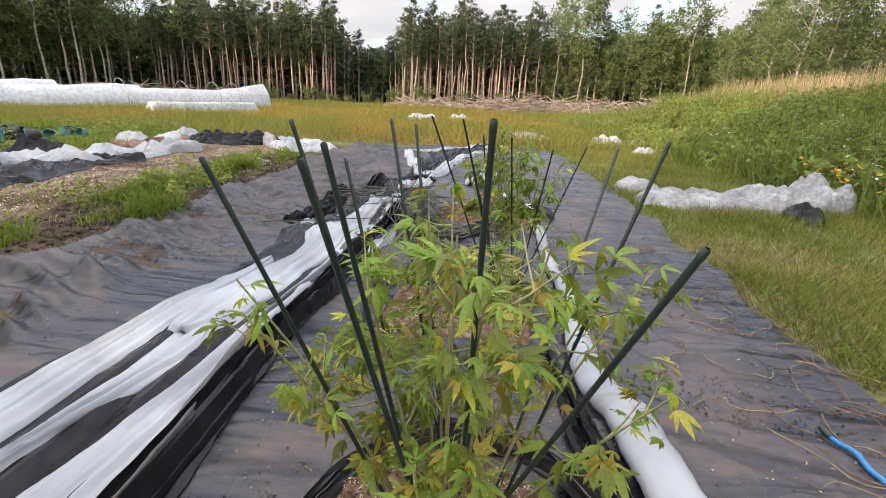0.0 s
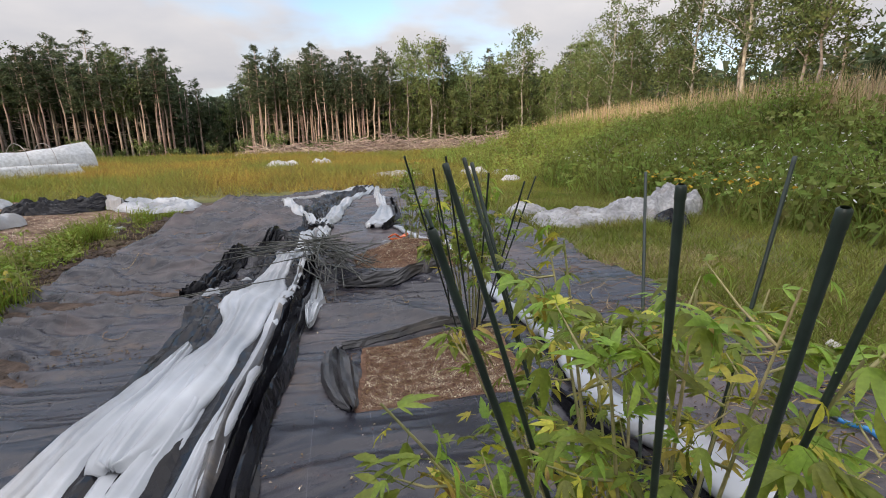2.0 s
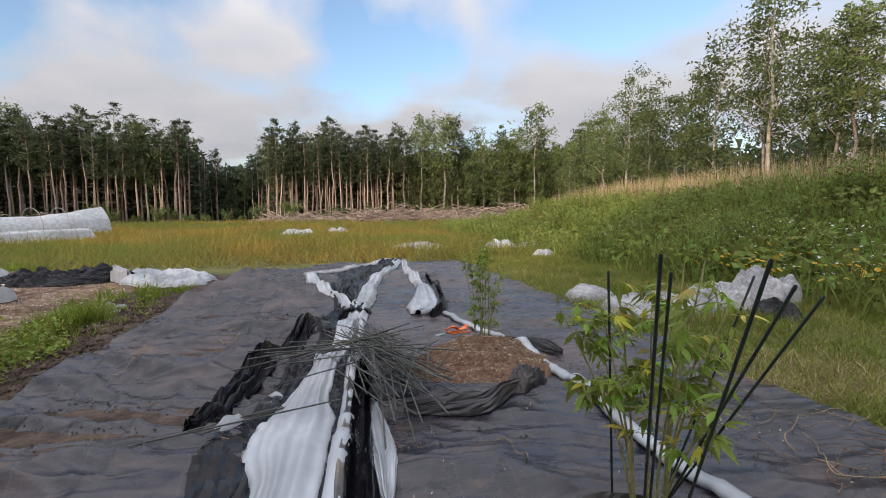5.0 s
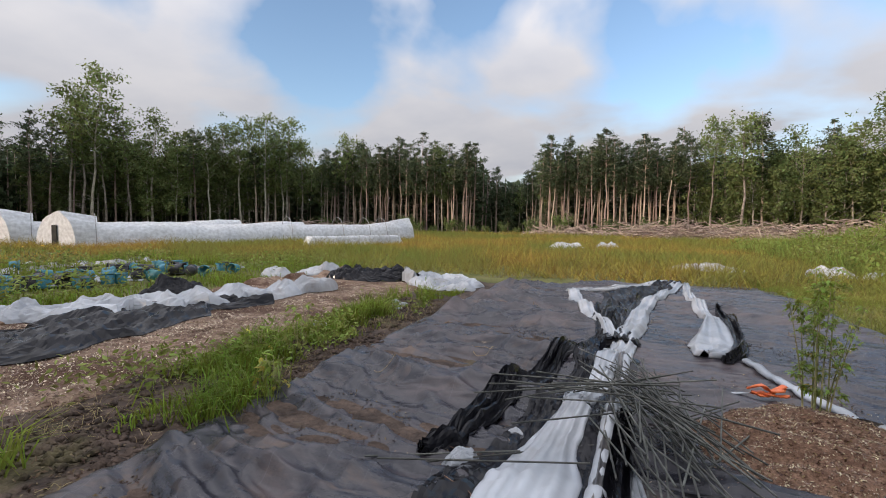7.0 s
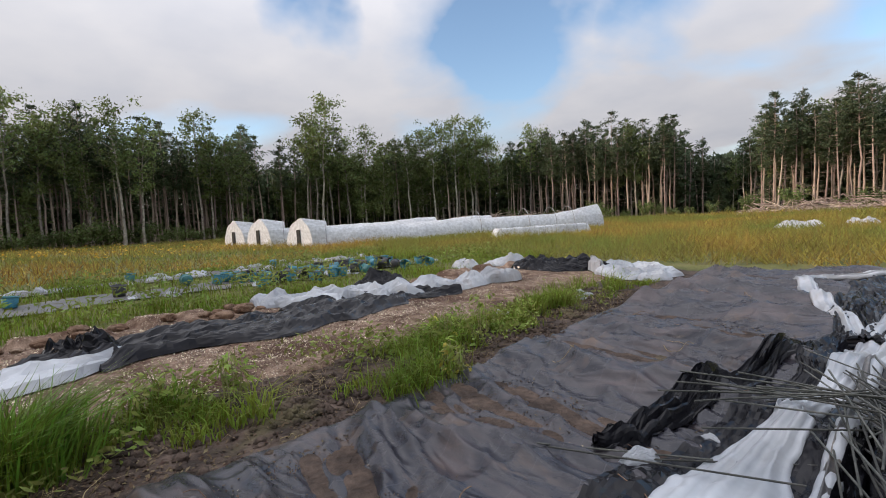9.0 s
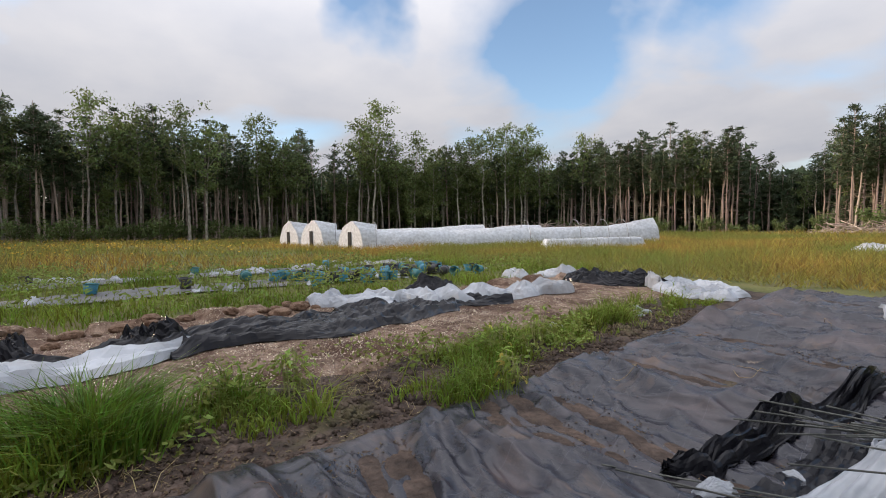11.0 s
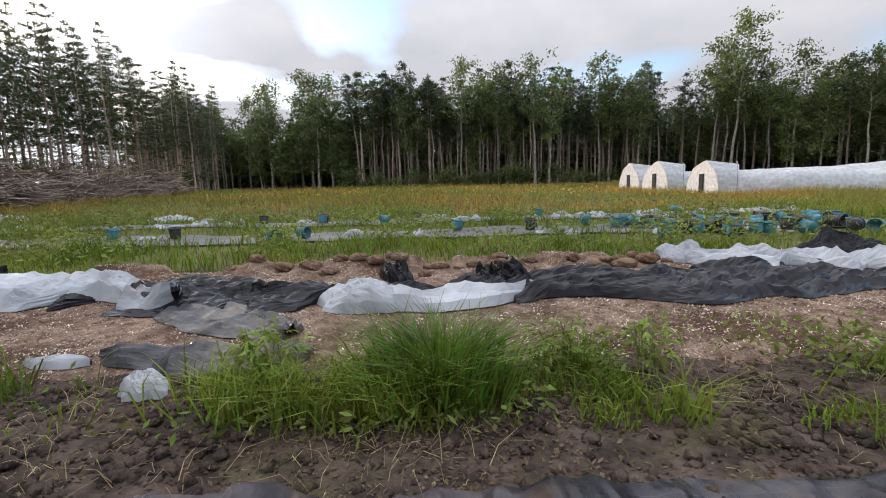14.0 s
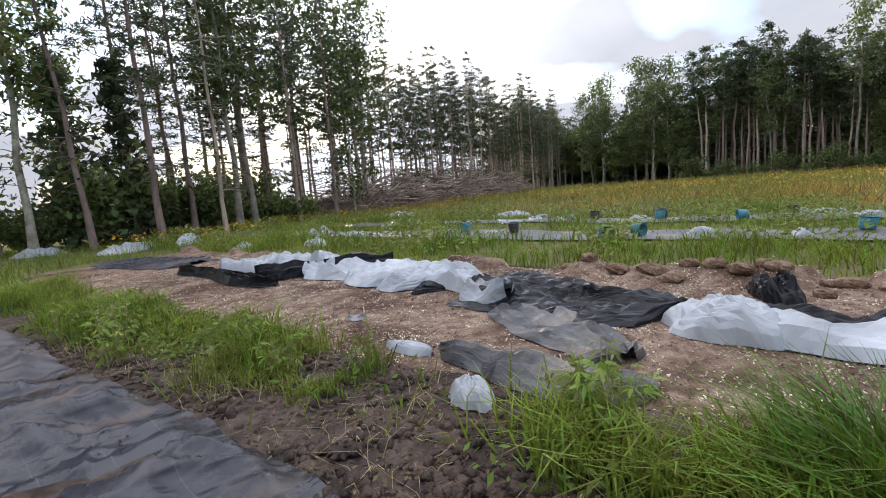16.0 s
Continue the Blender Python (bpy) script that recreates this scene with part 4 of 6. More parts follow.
def lumps(name, label, x, y, size, mat, seed):
    """Rough eight-sided clods, half sunk in the soil."""
    rng = np.random.default_rng(seed)
    n = len(x)
    base = np.array([[1, 0, 0], [0, 1, 0], [-1, 0, 0], [0, -1, 0], [0, 0, 0.7], [0, 0, -0.6]])
    s = (size * rng.uniform(0.35, 1.0, n) ** 1.6)[:, None, None]
    a = rng.uniform(0, 6.283, n)
    V = base[None] * rng.uniform(0.6, 1.3, (n, 6, 3)) * s
    c, q = np.cos(a)[:, None], np.sin(a)[:, None]
    V = np.stack([V[..., 0] * c - V[..., 1] * q, V[..., 0] * q + V[..., 1] * c, V[..., 2]], -1) + np.stack([x, y, gz(x, y) + 0.004], -1)[:, None]
    F = np.array([[0, 1, 4], [1, 2, 4], [2, 3, 4], [3, 0, 4], [1, 0, 5], [2, 1, 5], [3, 2, 5], [0, 3, 5]])
    return tagged(new(name, mesh_np(name, V.reshape(-1, 3), (np.arange(n)[:, None, None] * 6 + F[None]).reshape(-1, 3), mat, True)), label, "soil", kind="stuff")


x, y = scatter(7000, -4.2, -2.7, -8, 9, 428, lambda x, y: 0.15 + 0.85 * clumps(x, y, 1.4, 429, 0.45, 0.6))
lumps("soil_lumps", "rough dark lumps of turned field soil", x, y, 0.07, M_soil, 430)


# ---- plastic film: folded strips and heaps ----
def surface(x, y):
    t = np.where((x > -2.8) & (x < 3.9) & (y < 15.4), tarp_z(x, y), -1)
    b = np.where((x > -8.8) & (x < -4.0) & (y < 14.3) & (y > -15), bed_z(x, y), -1)
    return np.maximum(np.maximum(t, b), gz(x, y))


def pleat(v):
    """A sharp-creased wave from 0 to 1."""
    return np.abs(2 * (v - np.floor(v)) - 1)


def creases(x, y, seed, octaves=5, f=0.7):
    """Flat facets between sharp folds that run in many directions, about 0 to 1."""
    rng = np.random.default_rng(seed)
    total, amp, norm = 0.0, 1.0, 0.0
    for k in range(octaves):
        a = rng.uniform(0, math.pi) + k * 1.1
        bend = fnoise(x * f * 0.5 + k * 7, y * f * 0.5, seed + k, 2)
        total = total + amp * pleat((x * math.cos(a) + y * math.sin(a)) * f + 1.5 * bend) * (0.35 + 0.9 * vnoise(x * f * 0.8, y * f * 0.8 + k * 9, seed + 50 + k))
        norm, amp, f = norm + amp, amp * 0.58, f * 1.75
    return total / norm


def film(name, rows, mat, seed, label, category="plastic film", lift=0.012, amp=0.06, folds=2.6, jag=0.25, crumple=0.45, step=0.06, nv=24, group="", run=0.45, jitter=0.12, smooth=False):
    """A long sheet of film in lengthwise folds along rows of (x, y, half width)."""
    rows = np.asarray(rows, float)
    L = np.hypot(*np.diff(rows[:, :2], axis=0).T).sum()
    n = max(12, int(L / step))
    P = smooth_path(rows, n)
    T = np.gradient(P[:, :2], axis=0); T /= np.linalg.norm(T, axis=1)[:, None] + 1e-9
    Nn = np.stack([-T[:, 1], T[:, 0]], -1)
    s = np.linspace(0, L, n)
    u = np.linspace(-1, 1, nv)
    S, U = np.meshgrid(s, u, indexing="ij")
    wl = P[:, 2] * (1 + jag * 2 * (fnoise(s * 0.8, s * 0, seed) - 0.5) - jag * 4.0 * np.clip(vnoise(s * 2.4, s * 0, seed + 2) - 0.66, 0, 1))
    wr = P[:, 2] * (1 + jag * 2 * (fnoise(s * 0.8, s * 0, seed + 5) - 0.5) - jag * 4.0 * np.clip(vnoise(s * 2.4, s * 0, seed + 7) - 0.66, 0, 1))
    W = np.where(U < 0, wl[:, None], wr[:, None]) * sstep(-0.02, 0.12, np.minimum(S, L - S) + 0.06 * vnoise(U * 4, S * 0, seed + 9))
    off = U * np.maximum(W, 0.01) + 0.04 * (fnoise(U * 3, S * 1.2, seed + 11) - 0.5)
    X, Y = P[:, None, 0] + Nn[:, None, 0] * off, P[:, None, 1] + Nn[:, None, 1] * off
    ph = U * folds + 1.6 * fnoise(S * run, U * 0.8, seed + 13)
    f = pleat(ph) * (0.6 + 0.6 * vnoise(S * (run * 1.2), U * 1.5, seed + 15))
    c = 2.6 * creases(S, off, seed + 17, 5, 1.3)
    base = sum(surface(X + dx, Y + dy) for dx, dy in ((0, 0), (0.14, 0.05), (-0.14, -0.05), (0.05, -0.14), (-0.05, 0.14))) / 5
    Z = base + 0.008 + (lift + amp * (f + crumple * (c - 0.7))) * (1 - 0.94 * np.abs(U) ** 5)
    Z = np.maximum(Z, surface(X, Y) + 0.006)
    # broken creases: each corner of the film is pushed a little
    rng = np.random.default_rng(seed)
    cell = 2 * W / nv
    X, Y = X + rng.uniform(-1, 1, X.shape) * cell * jitter, Y + rng.uniform(-1, 1, X.shape) * step * jitter
    Z = Z + rng.uniform(0, 1, X.shape) * np.minimum(cell, 0.05) * jitter * 1.1
    ob = new(name, mesh_np(name, np.stack([X, Y, Z], -1), grid_faces(n, nv), mat, smooth))
    md = ob.modifiers.new("thickness", "SOLIDIFY"); md.thickness, md.offset = 0.004, 1
    return tagged(ob, label, category, group)


def heap(name, cx, cy, rx, ry, h, turn, mat, seed, label, category="plastic heap", fold=4.0, group=""):
    """A crumpled heap of film with sharp ridges and a ragged hem."""
    nr, na = (32, 84) if max(rx, ry) > 0.6 else (16, 40)
    R, A = np.meshgrid(np.linspace(0.0, 1.0, nr), np.linspace(0, 2 * math.pi, na, endpoint=False), indexing="ij")
    edge = 1 + 0.5 * (fnoise(np.cos(A) * 1.6 + seed, np.sin(A) * 1.6, seed, 3) - 0.5)
    lx, ly = R * rx * edge * np.cos(A), R * ry * edge * np.sin(A)
    t = radians(turn)
    X, Y = cx + lx * math.cos(t) - ly * math.sin(t), cy + lx * math.sin(t) + ly * math.cos(t)
    rng = np.random.default_rng(seed)
    tents = np.zeros_like(X)
    for k in range(7):
        q, a_ = math.sqrt(rng.uniform(0, 0.6)), rng.uniform(0, 6.28)
        dx, dy = (lx / rx - q * math.cos(a_)), (ly / ry - q * math.sin(a_))
        tents = np.maximum(tents, rng.uniform(0.55, 1.1) * np.clip(1 - np.hypot(dx, dy) / rng.uniform(0.55, 1.0), 0, 1) ** 0.85)
    crease = pleat(A * 1.6 + R * 1.2 + 2.5 * fnoise(X * fold * 0.5, Y * fold * 0.5, seed + 1)) - 0.5
    fine = pleat(X * fold * 0.9 + Y * fold * 0.7 + 3 * fnoise(X * fold * 0.7, Y * fold * 0.7, seed + 4)) - 0.5
    hem = np.clip(1 - R ** 3, 0, 1)
    body = hem ** 0.6 * 0.28 + 0.62 * tents * hem ** 0.4 + (0.12 * crease + 0.06 * fine) * hem * np.sqrt(R) + 0.80 * (creases(X, Y, seed + 9, 5, 0.55 * fold) - 0.35) * hem ** 0.5
    Z = surface(X, Y) + 0.008 + h * np.maximum(body, 0.0)
    gap = max(rx, ry) / nr
    X, Y, Z = X + rng.uniform(-1, 1, X.shape) * gap * 0.3 * R, Y + rng.uniform(-1, 1, X.shape) * gap * 0.3 * R, Z + rng.uniform(0, 1, X.shape) * gap * 0.5 * np.clip(1 - R ** 6, 0, 1)
    ob = new(name, mesh_np(name, np.stack([X, Y, Z], -1), grid_faces(nr, na, True), mat, False))
    return tagged(ob, label, category, group)


def roll(name, pts, radius, mat, label, squash=1.0, category="plastic film", seed=1, sides=12):
    pts = np.asarray(pts, float)
    n = int(np.hypot(*np.diff(pts[:, :2], axis=0).T).sum() / 0.06) + 4
    P = smooth_path(pts, n)
    s = np.arange(n) * 0.06
    r = P[:, 2] * (1 + 0.16 * (fnoise(s * 3, s * 0, seed) - 0.5))
    Q = np.column_stack([P[:, 0], P[:, 1], surface(P[:, 0], P[:, 1]) + r * squash * 0.9])
    V, F = tube(Q, r, sides, squash)
    V = V + 0.012 * (np.stack([fnoise(V[:, 0] * 9, V[:, 1] * 9, seed + k) for k in (3, 5, 7)], -1) - 0.5)
    return tagged(new(name, mesh_np(name, V, F, mat, True)), label, category)


M_dirtywhite = material("dusty_white_polythene", (0.26, 0.26, 0.27), (0.43, 0.43, 0.44), 2.2, 0.42, 0.15, 14.0, (0.22, 0.18, 0.14), 1.4, through_light=0.15, distance=0.01, patch_cut=(0.50, 0.75), crease=0.5, crease_scale=1.8, crease_stretch=(1.5, 1.5, 1.5))
W, K, D = M_white, M_black, M_dirtywhite
# the long collapsed strip down the middle of the fabric
film("black_film_strip", [(-0.52, -4.0, .66), (-0.48, -0.5, .60), (-0.42, 1.5, .46), (-0.35, 3.0, .46), (-0.12, 4.6, .38), (0.1, 6.6, .3)], K, 501, "black underside of folded mulch film on fabric", amp=0.03, folds=4.0, crumple=0.2, run=0.10, nv=34, step=0.07, jitter=0.1)
BANDS = ([(-1.06, -4.0, .25), (-0.94, -1.4, .20), (-0.87, -0.1, .17), (-0.80, 0.6, .16), (-0.70, 1.3, .12), (-0.60, 2.0, .05)],
         [(-0.74, -4.0, .07), (-0.67, -1.2, .06), (-0.60, -0.4, .07), (-0.50, 0.1, .11), (-0.40, 0.8, .16), (-0.42, 1.6, .10)],
         [(-0.25, -4.0, .20), (-0.22, -1.2, .19), (-0.20, -0.5, .17), (-0.13, 0.1, .14), (-0.12, 0.93, .06), (-0.10, 1.6, .03)])
for k, band in enumerate(BANDS):
    film("white_film_strip", band, W, 503 + 40 * k, "long folded band of dirty white film", lift=0.035, amp=0.052, folds=2.6 if k != 1 else 1.3, jag=0.12, crumple=0.10, run=0.08, nv=22, step=0.05, jitter=0.02, group="white film bands", smooth=True)
film("white_film_strip", [(-0.50, 0.5, .16), (-0.48, 0.9, .28), (-0.42, 1.5, .27), (-0.32, 2.2, .24), (-0.30, 3.2, .27), (-0.24, 3.8, .20), (-0.12, 4.4, .12)], W, 507, "torn white film strip with ragged edges", lift=0.06, amp=0.045, folds=2.2, jag=0.42, crumple=0.10, run=0.08, step=0.05, nv=26, jitter=0.04, smooth=True)
M_greyfilm = material("dusty_grey_film", (0.032, 0.032, 0.036), (0.095, 0.090, 0.088), 2.0, 0.33, 0.25, 24.0, (0.17, 0.14, 0.11), 2.0, distance=0.01, crease=0.5, crease_scale=2.0, crease_stretch=(3.0, 0.4, 1.5))
film("grey_film_fold", [(0.22, 6.4, .03), (0.06, 3.8, .05), (-0.02, 2.0, .06), (-0.09, 0.8, .06), (-0.02, -0.4, .05), (0.02, -2.4, .05)], M_greyfilm, 509, "dusty grey folded edge lying along white film", lift=0.07, amp=0.05, folds=0.7, jag=0.10, crumple=0.05, run=0.1, nv=12, step=0.06, jitter=0.06, smooth=True)
film("white_film_strip", [(-0.22, 4.3, .06), (-0.05, 5.2, .13), (0.12, 6.2, .15), (0.26, 7.3, .17), (0.42, 8.6, .17), (0.62, 10.2, .13), (1.05, 12.2, .13), (1.75, 14.9, .2)], W, 511, "twisted white film strip running to the field", lift=0.05, amp=0.05, folds=1.5, jag=0.16, crumple=0.35, run=0.2, smooth=True, jitter=0.05)
film("white_film_flap", [(0.24, 2.15, .03), (0.26, 2.6, .08), (0.27, 3.1, .10), (0.24, 3.6, .04)], W, 513, "small torn flap of white film", lift=0.03, amp=0.03, jag=0.5)
roll("rolled_film_edge", [(-0.10, 0.6, .05), (-0.04, 2.0, .06), (0.02, 3.0, .06), (0.10, 4.2, .055), (0.2, 5.5, .05), (0.28, 6.6, .045)], .06, W, "rolled grey-white edge of the film", seed=515)
film("black_film_edge", [(0.02, -3.6, .12), (0.02, 0.2, .11), (0.06, 1.5, .10), (0.12, 3.0, .10), (0.2, 4.4, .07)], K, 517, "black turned-up edge of the film", lift=0.03, amp=0.10, folds=1.6, crumple=0.2, run=0.15)
film("black_film_crumple", [(-1.06, 3.4, .06), (-0.92, 3.8, .13), (-0.76, 4.6, .15), (-0.55, 5.6, .15), (-0.30, 6.5, .22), (-0.05, 7.2, .14)], K, 519, "crumpled bundle of black film beside the strip", lift=0.03, amp=0.075, folds=1.6, crumple=0.8, jag=0.4)
for k, (sx, sy, sr) in enumerate(((-1.02, 3.62, .09), (-0.80, 3.45, .13), (-0.30, 6.35, .18), (0.02, 6.75, .10), (-0.55, 4.0, .10))):
    heap("white_film_scrap", sx, sy, sr, sr * 0.45, 0.06, 40 * k, W, 521 + k, "torn scrap of white film on black film", "film scrap", group="film scraps")
film("black_film_strip", [(0.15, 6.9, .28), (0.0, 8.4, .30), (0.1, 10.0, .36), (0.4, 11.8, .42), (1.0, 13.4, .45), (1.7, 14.8, .3)], K, 527, "wrinkled black film lying on the fabric", amp=0.07, crumple=1.2)
film("white_film_ribbon", [(0.08, 7.1, .08), (-0.12, 8.1, .12), (-0.40, 9.6, .13), (-0.68, 11.0, .15), (-0.86, 12.1, .14), (-0.45, 12.7, .07)], W, 529, "white film strip branching over the fabric", lift=0.06, amp=0.05, folds=1.3, jag=0.16, crumple=0.35, run=0.2, smooth=True, jitter=0.05)
film("white_film_ribbon", [(-0.6, 12.5, .05), (0.1, 12.9, .09), (0.7, 13.8, .10), (1.4, 14.4, .08)], W, 531, "narrow strip of white film near the field", lift=0.07, amp=0.05, folds=1.2, crumple=0.35, run=0.2, jag=0.16, smooth=True, jitter=0.05)
film("white_film_ribbon", [(1.85, 14.6, .08), (1.66, 12.6, .10), (1.60, 10.6, .12), (1.52, 8.8, .15), (1.30, 7.4, .30), (1.12, 6.75, .14)], W, 533, "white film strip ending in a broad torn flap", lift=0.05, amp=0.05, folds=1.3, jag=0.16, crumple=0.35, run=0.2, smooth=True, jitter=0.05)
film("black_film_edge", [(1.85, 10.4, .05), (1.76, 9.0, .07), (1.66, 7.8, .09), (1.45, 6.9, .10), (1.28, 6.6, .06)], K, 535, "rolled black edge beside the white flap", lift=0.03, amp=0.12, folds=1.0)
heap("white_film_scrap", 1.62, 9.2, .10, .35, 0.12, 0, W, 537, "torn scrap of white film on fabric", "film scrap", group="film scraps")
roll("white_film_tube", [(1.50, 6.7, .05), (1.67, 6.1, .055), (1.98, 4.74, .06), (1.97, 3.06, .062), (2.0, 1.97, .066), (1.99, 1.36, .08), (1.94, 0.6, .10), (2.0, 0.0, .115), (2.1, -0.6, .12), (2.2, -2.0, .12), (2.15, -4, .12)], .06, W, "long twisted tube of grey-white film", squash=0.55, seed=541, sides=14)
film("black_film_edge", [(1.72, 0.75, .05), (1.80, 0.0, .08), (1.92, -0.8, .08), (2.0, -2.5, .08)], K, 543, "black fold beside the film tube", lift=0.02, amp=0.05, folds=1.0)
# cut fabric flaps round the mounds
M_flap = material("fabric_flap", (0.014, 0.014, 0.017), (0.032, 0.031, 0.034), 3.0, 0.42, 0.3, 120.0, (0.10, 0.08, 0.06), 1.5, distance=0.006, patch_cut=(0.55, 0.75))
film("fabric_flap", [(0.47, 1.68, .05), (0.47, 1.45, .09), (0.49, 1.15, .10), (0.54, 0.86, .06)], M_flap, 545, "cut and folded black fabric at a mound", "fabric flap", lift=0.015, amp=0.045, folds=2.4, jag=0.8, crumple=0.9, step=0.05, nv=12)
film("fabric_flap", [(0.50, 1.74, .03), (0.80, 1.84, .04), (1.15, 1.96, .05), (1.45, 1.99, .04), (1.76, 1.80, .03)], M_flap, 546, "turned-up black fabric rim at the mulch", "fabric flap", lift=0.01, amp=0.035, folds=1.2, jag=0.8, crumple=0.6, step=0.04, nv=10)
film("fabric_flap", [(0.48, 3.44, .05), (0.85, 3.36, .15), (1.25, 3.36, .19), (1.6, 3.55, .20), (1.76, 3.72, .05)], M_flap, 547, "folded back black fabric before a mulch mound", "fabric flap", lift=0.02, amp=0.055, folds=1.6, jag=0.7, crumple=1.2)
heap("fabric_knot", 1.56, 3.56, .26, .12, 0.17, 40, M_flap, 549, "upright knot of black fabric", "fabric flap", fold=9)
film("fabric_flap", [(1.85, 5.0, .05), (2.12, 4.72, .09), (2.28, 4.42, .06)], M_flap, 551, "turned-up brown-stained fabric edge", "fabric flap", lift=0.02, amp=0.05)
film("fabric_flap", [(0.62, -0.95, .04), (0.76, -0.40, .05), (1.12, -0.14, .06), (1.6, -0.26, .05), (1.85, -0.65, .04)], M_flap, 553, "black fabric rim round the plant's mound", "fabric flap", lift=0.02, amp=0.07)

# the film lying along the western mulch bed
film("black_film_sheet", [(-6.9, -3.6, .75), (-6.7, -2.2, .85), (-6.5, -0.8, .75), (-6.5, 0.6, .62), (-6.55, 2.0, .68), (-6.6, 3.6, .85), (-6.9, 5.0, .95), (-6.7, 6.6, .8), (-6.3, 8.0, .5)], K, 561, "long crumpled sheet of black film on mulch", amp=0.095, folds=1.2, crumple=1.15, nv=46, run=0.35, step=0.075, jag=0.55)
heap("white_film_bag", -6.05, -0.02, .54, .42, 0.40, 60, W, 563, "puffed white film bag on the mulch bed", "plastic bag", fold=1.6)
film("white_film_sheet", [(-6.05, 0.1, .3), (-5.95, 0.7, .30), (-6.05, 1.4, .30), (-6.35, 2.1, .10)], W, 565, "white film tail trailing over black film", lift=0.08, amp=0.10, folds=1.0, nv=14, jag=0.55)
heap("black_film_knot", -7.4, 0.3, .42, .20, 0.26, 20, K, 567, "standing knot of black film", fold=9)
heap("black_film_knot", -6.95, 1.75, .40, .25, 0.34, 70, K, 569, "standing knot of black film", fold=9)
film("white_film_sheet", [(-8.2, 4.9, .25), (-7.7, 5.6, .55), (-7.3, 6.6, .70), (-6.8, 7.8, .60), (-6.4, 9.0, .45), (-6.1, 10.0, .18)], W, 571, "rumpled white film sheet on the mulch bed", lift=0.07, amp=0.13, folds=1.3, nv=36, crumple=1.1, jag=0.55)
heap("white_film_bag", -8.25, 4.85, .42, .32, 0.26, 30, W, 573, "puffed white film bag on the mulch bed", "plastic bag", fold=2.4)
heap("black_film_knot", -8.05, 7.4, .75, .42, 0.30, 60, K, 575, "low bundle of black film on white film", fold=4)
heap("black_film_lump", -6.3, 12.4, 1.5, .72, 0.38, 20, K, 577, "broad heap of glossy black film", fold=5)
film("white_film_strip", [(-5.6, 12.9, .1), (-5.2, 12.2, .16), (-4.8, 11.7, .12)], W, 579, "white film strip over black film", lift=0.25, amp=0.12)
for k, (hx, hy, rx, ry, hh) in enumerate(((-4.35, 11.8, .65, .5, .26), (-3.75, 12.4, .6, .6, .24), (-3.5, 11.7, .4, .35, .2), (-4.9, 12.9, .7, .4, .2), (-4.2, 13.3, .6, .4, .2))):
    heap("white_film_lump", hx, hy, rx, ry, hh, 35 * k, W, 581 + k, "lumpy heap of white film at the bed's end", fold=4, group="white film heaps")
heap("white_film_lump", -9.3, 11.8, .45, .35, .34, 10, W, 587, "white film lump in the grass", fold=3, group="white film heaps")
heap("white_film_lump", -8.6, 12.9, .75, .35, .26, 10, W, 588, "greyish white film lump in the grass", fold=3, group="white film heaps")
for k, (hx, hy, rx) in enumerate(((-4.05, 7.3, .22), (-4.0, 8.1, .30), (-3.85, 8.7, .25), (-3.95, 9.1, .3), (-4.1, 6.6, .14), (-4.25, -4.5, .14), (-3.9, -4.4, .18), (-3.75, -4.15, .12), (-4.5, -2.2, .26), (-5.0, -3.4, .10))):
    ca, sa = math.cos(1.2 + 0.44 * k) * rx, math.sin(1.2 + 0.44 * k) * rx
    film("white_film_scrap", [(hx - ca, hy - sa, rx * .15), (hx - ca * .3, hy - sa * .3, rx * .45), (hx + ca * .4, hy + sa * .4, rx * .4), (hx + ca, hy + sa, rx * .12)], W, 591 + k, "flattened scrap of dirty white film on soil", "film scrap", group="film scraps", lift=0.012, amp=0.05, folds=1.5, jag=0.6, step=0.05, nv=8)
film("white_film_sheet", [(-6.7, -6.4, .30), (-7.1, -5.2, .62), (-7.0, -4.0, .72), (-6.6, -3.0, .55), (-6.15, -2.1, .18)], W, 603, "big rumpled white film sheet on black film", lift=0.07, amp=0.13, folds=1.2, nv=36, crumple=1.1, jag=0.55)
film("white_film_sheet", [(-6.4, -8.9, .35), (-7.2, -8.0, .65), (-7.3, -6.9, .60), (-6.8, -6.1, .35)], W, 605, "creased white film heaped on the mulch", lift=0.12, amp=0.14, folds=1.2, nv=36, crumple=1.1, jag=0.55)
film("black_film_sheet", [(-6.0, -7.0, .12), (-6.5, -6.6, .22), (-7.2, -6.0, .22), (-8.0, -5.6, .12)], K, 607, "black film fold across white film", lift=0.14, amp=0.12, folds=2)
film("black_film_strip", [(-5.9, -9.6, .10), (-6.0, -8.4, .16), (-5.75, -7.2, .20), (-5.9, -6.2, .12)], K, 609, "black film edge below the white heap", lift=0.03, amp=0.14)
film("black_film_sheet", [(-6.9, -11.0, .7), (-6.7, -13.0, .9), (-6.4, -15.0, .7)], M_tarp, 611, "flat grey fabric sheet beyond the film", lift=0.05, amp=0.04)
heap("white_film_bag", -4.06, -1.26, .24, .13, 0.17, 55, W, 613, "small puffed white bag by the bed's edge", "plastic bag", fold=1.2)
film("black_film_sheet", [(-4.55, -1.9, .14), (-4.55, -1.3, .22), (-4.5, -0.75, .24), (-4.6, -0.2, .12)], M_greyfilm, 615, "dusty black film at the bed's edge", lift=0.03, amp=0.06, folds=1.4, crumple=1.2)
film("black_film_sheet", [(-4.95, -0.5, .2), (-5.3, -1.0, .32), (-5.8, -1.6, .45), (-6.3, -2.0, .4)], M_greyfilm, 617, "dusty black film crossing the mulch", lift=0.02, amp=0.05, nv=26, folds=2.0, crumple=1.3)
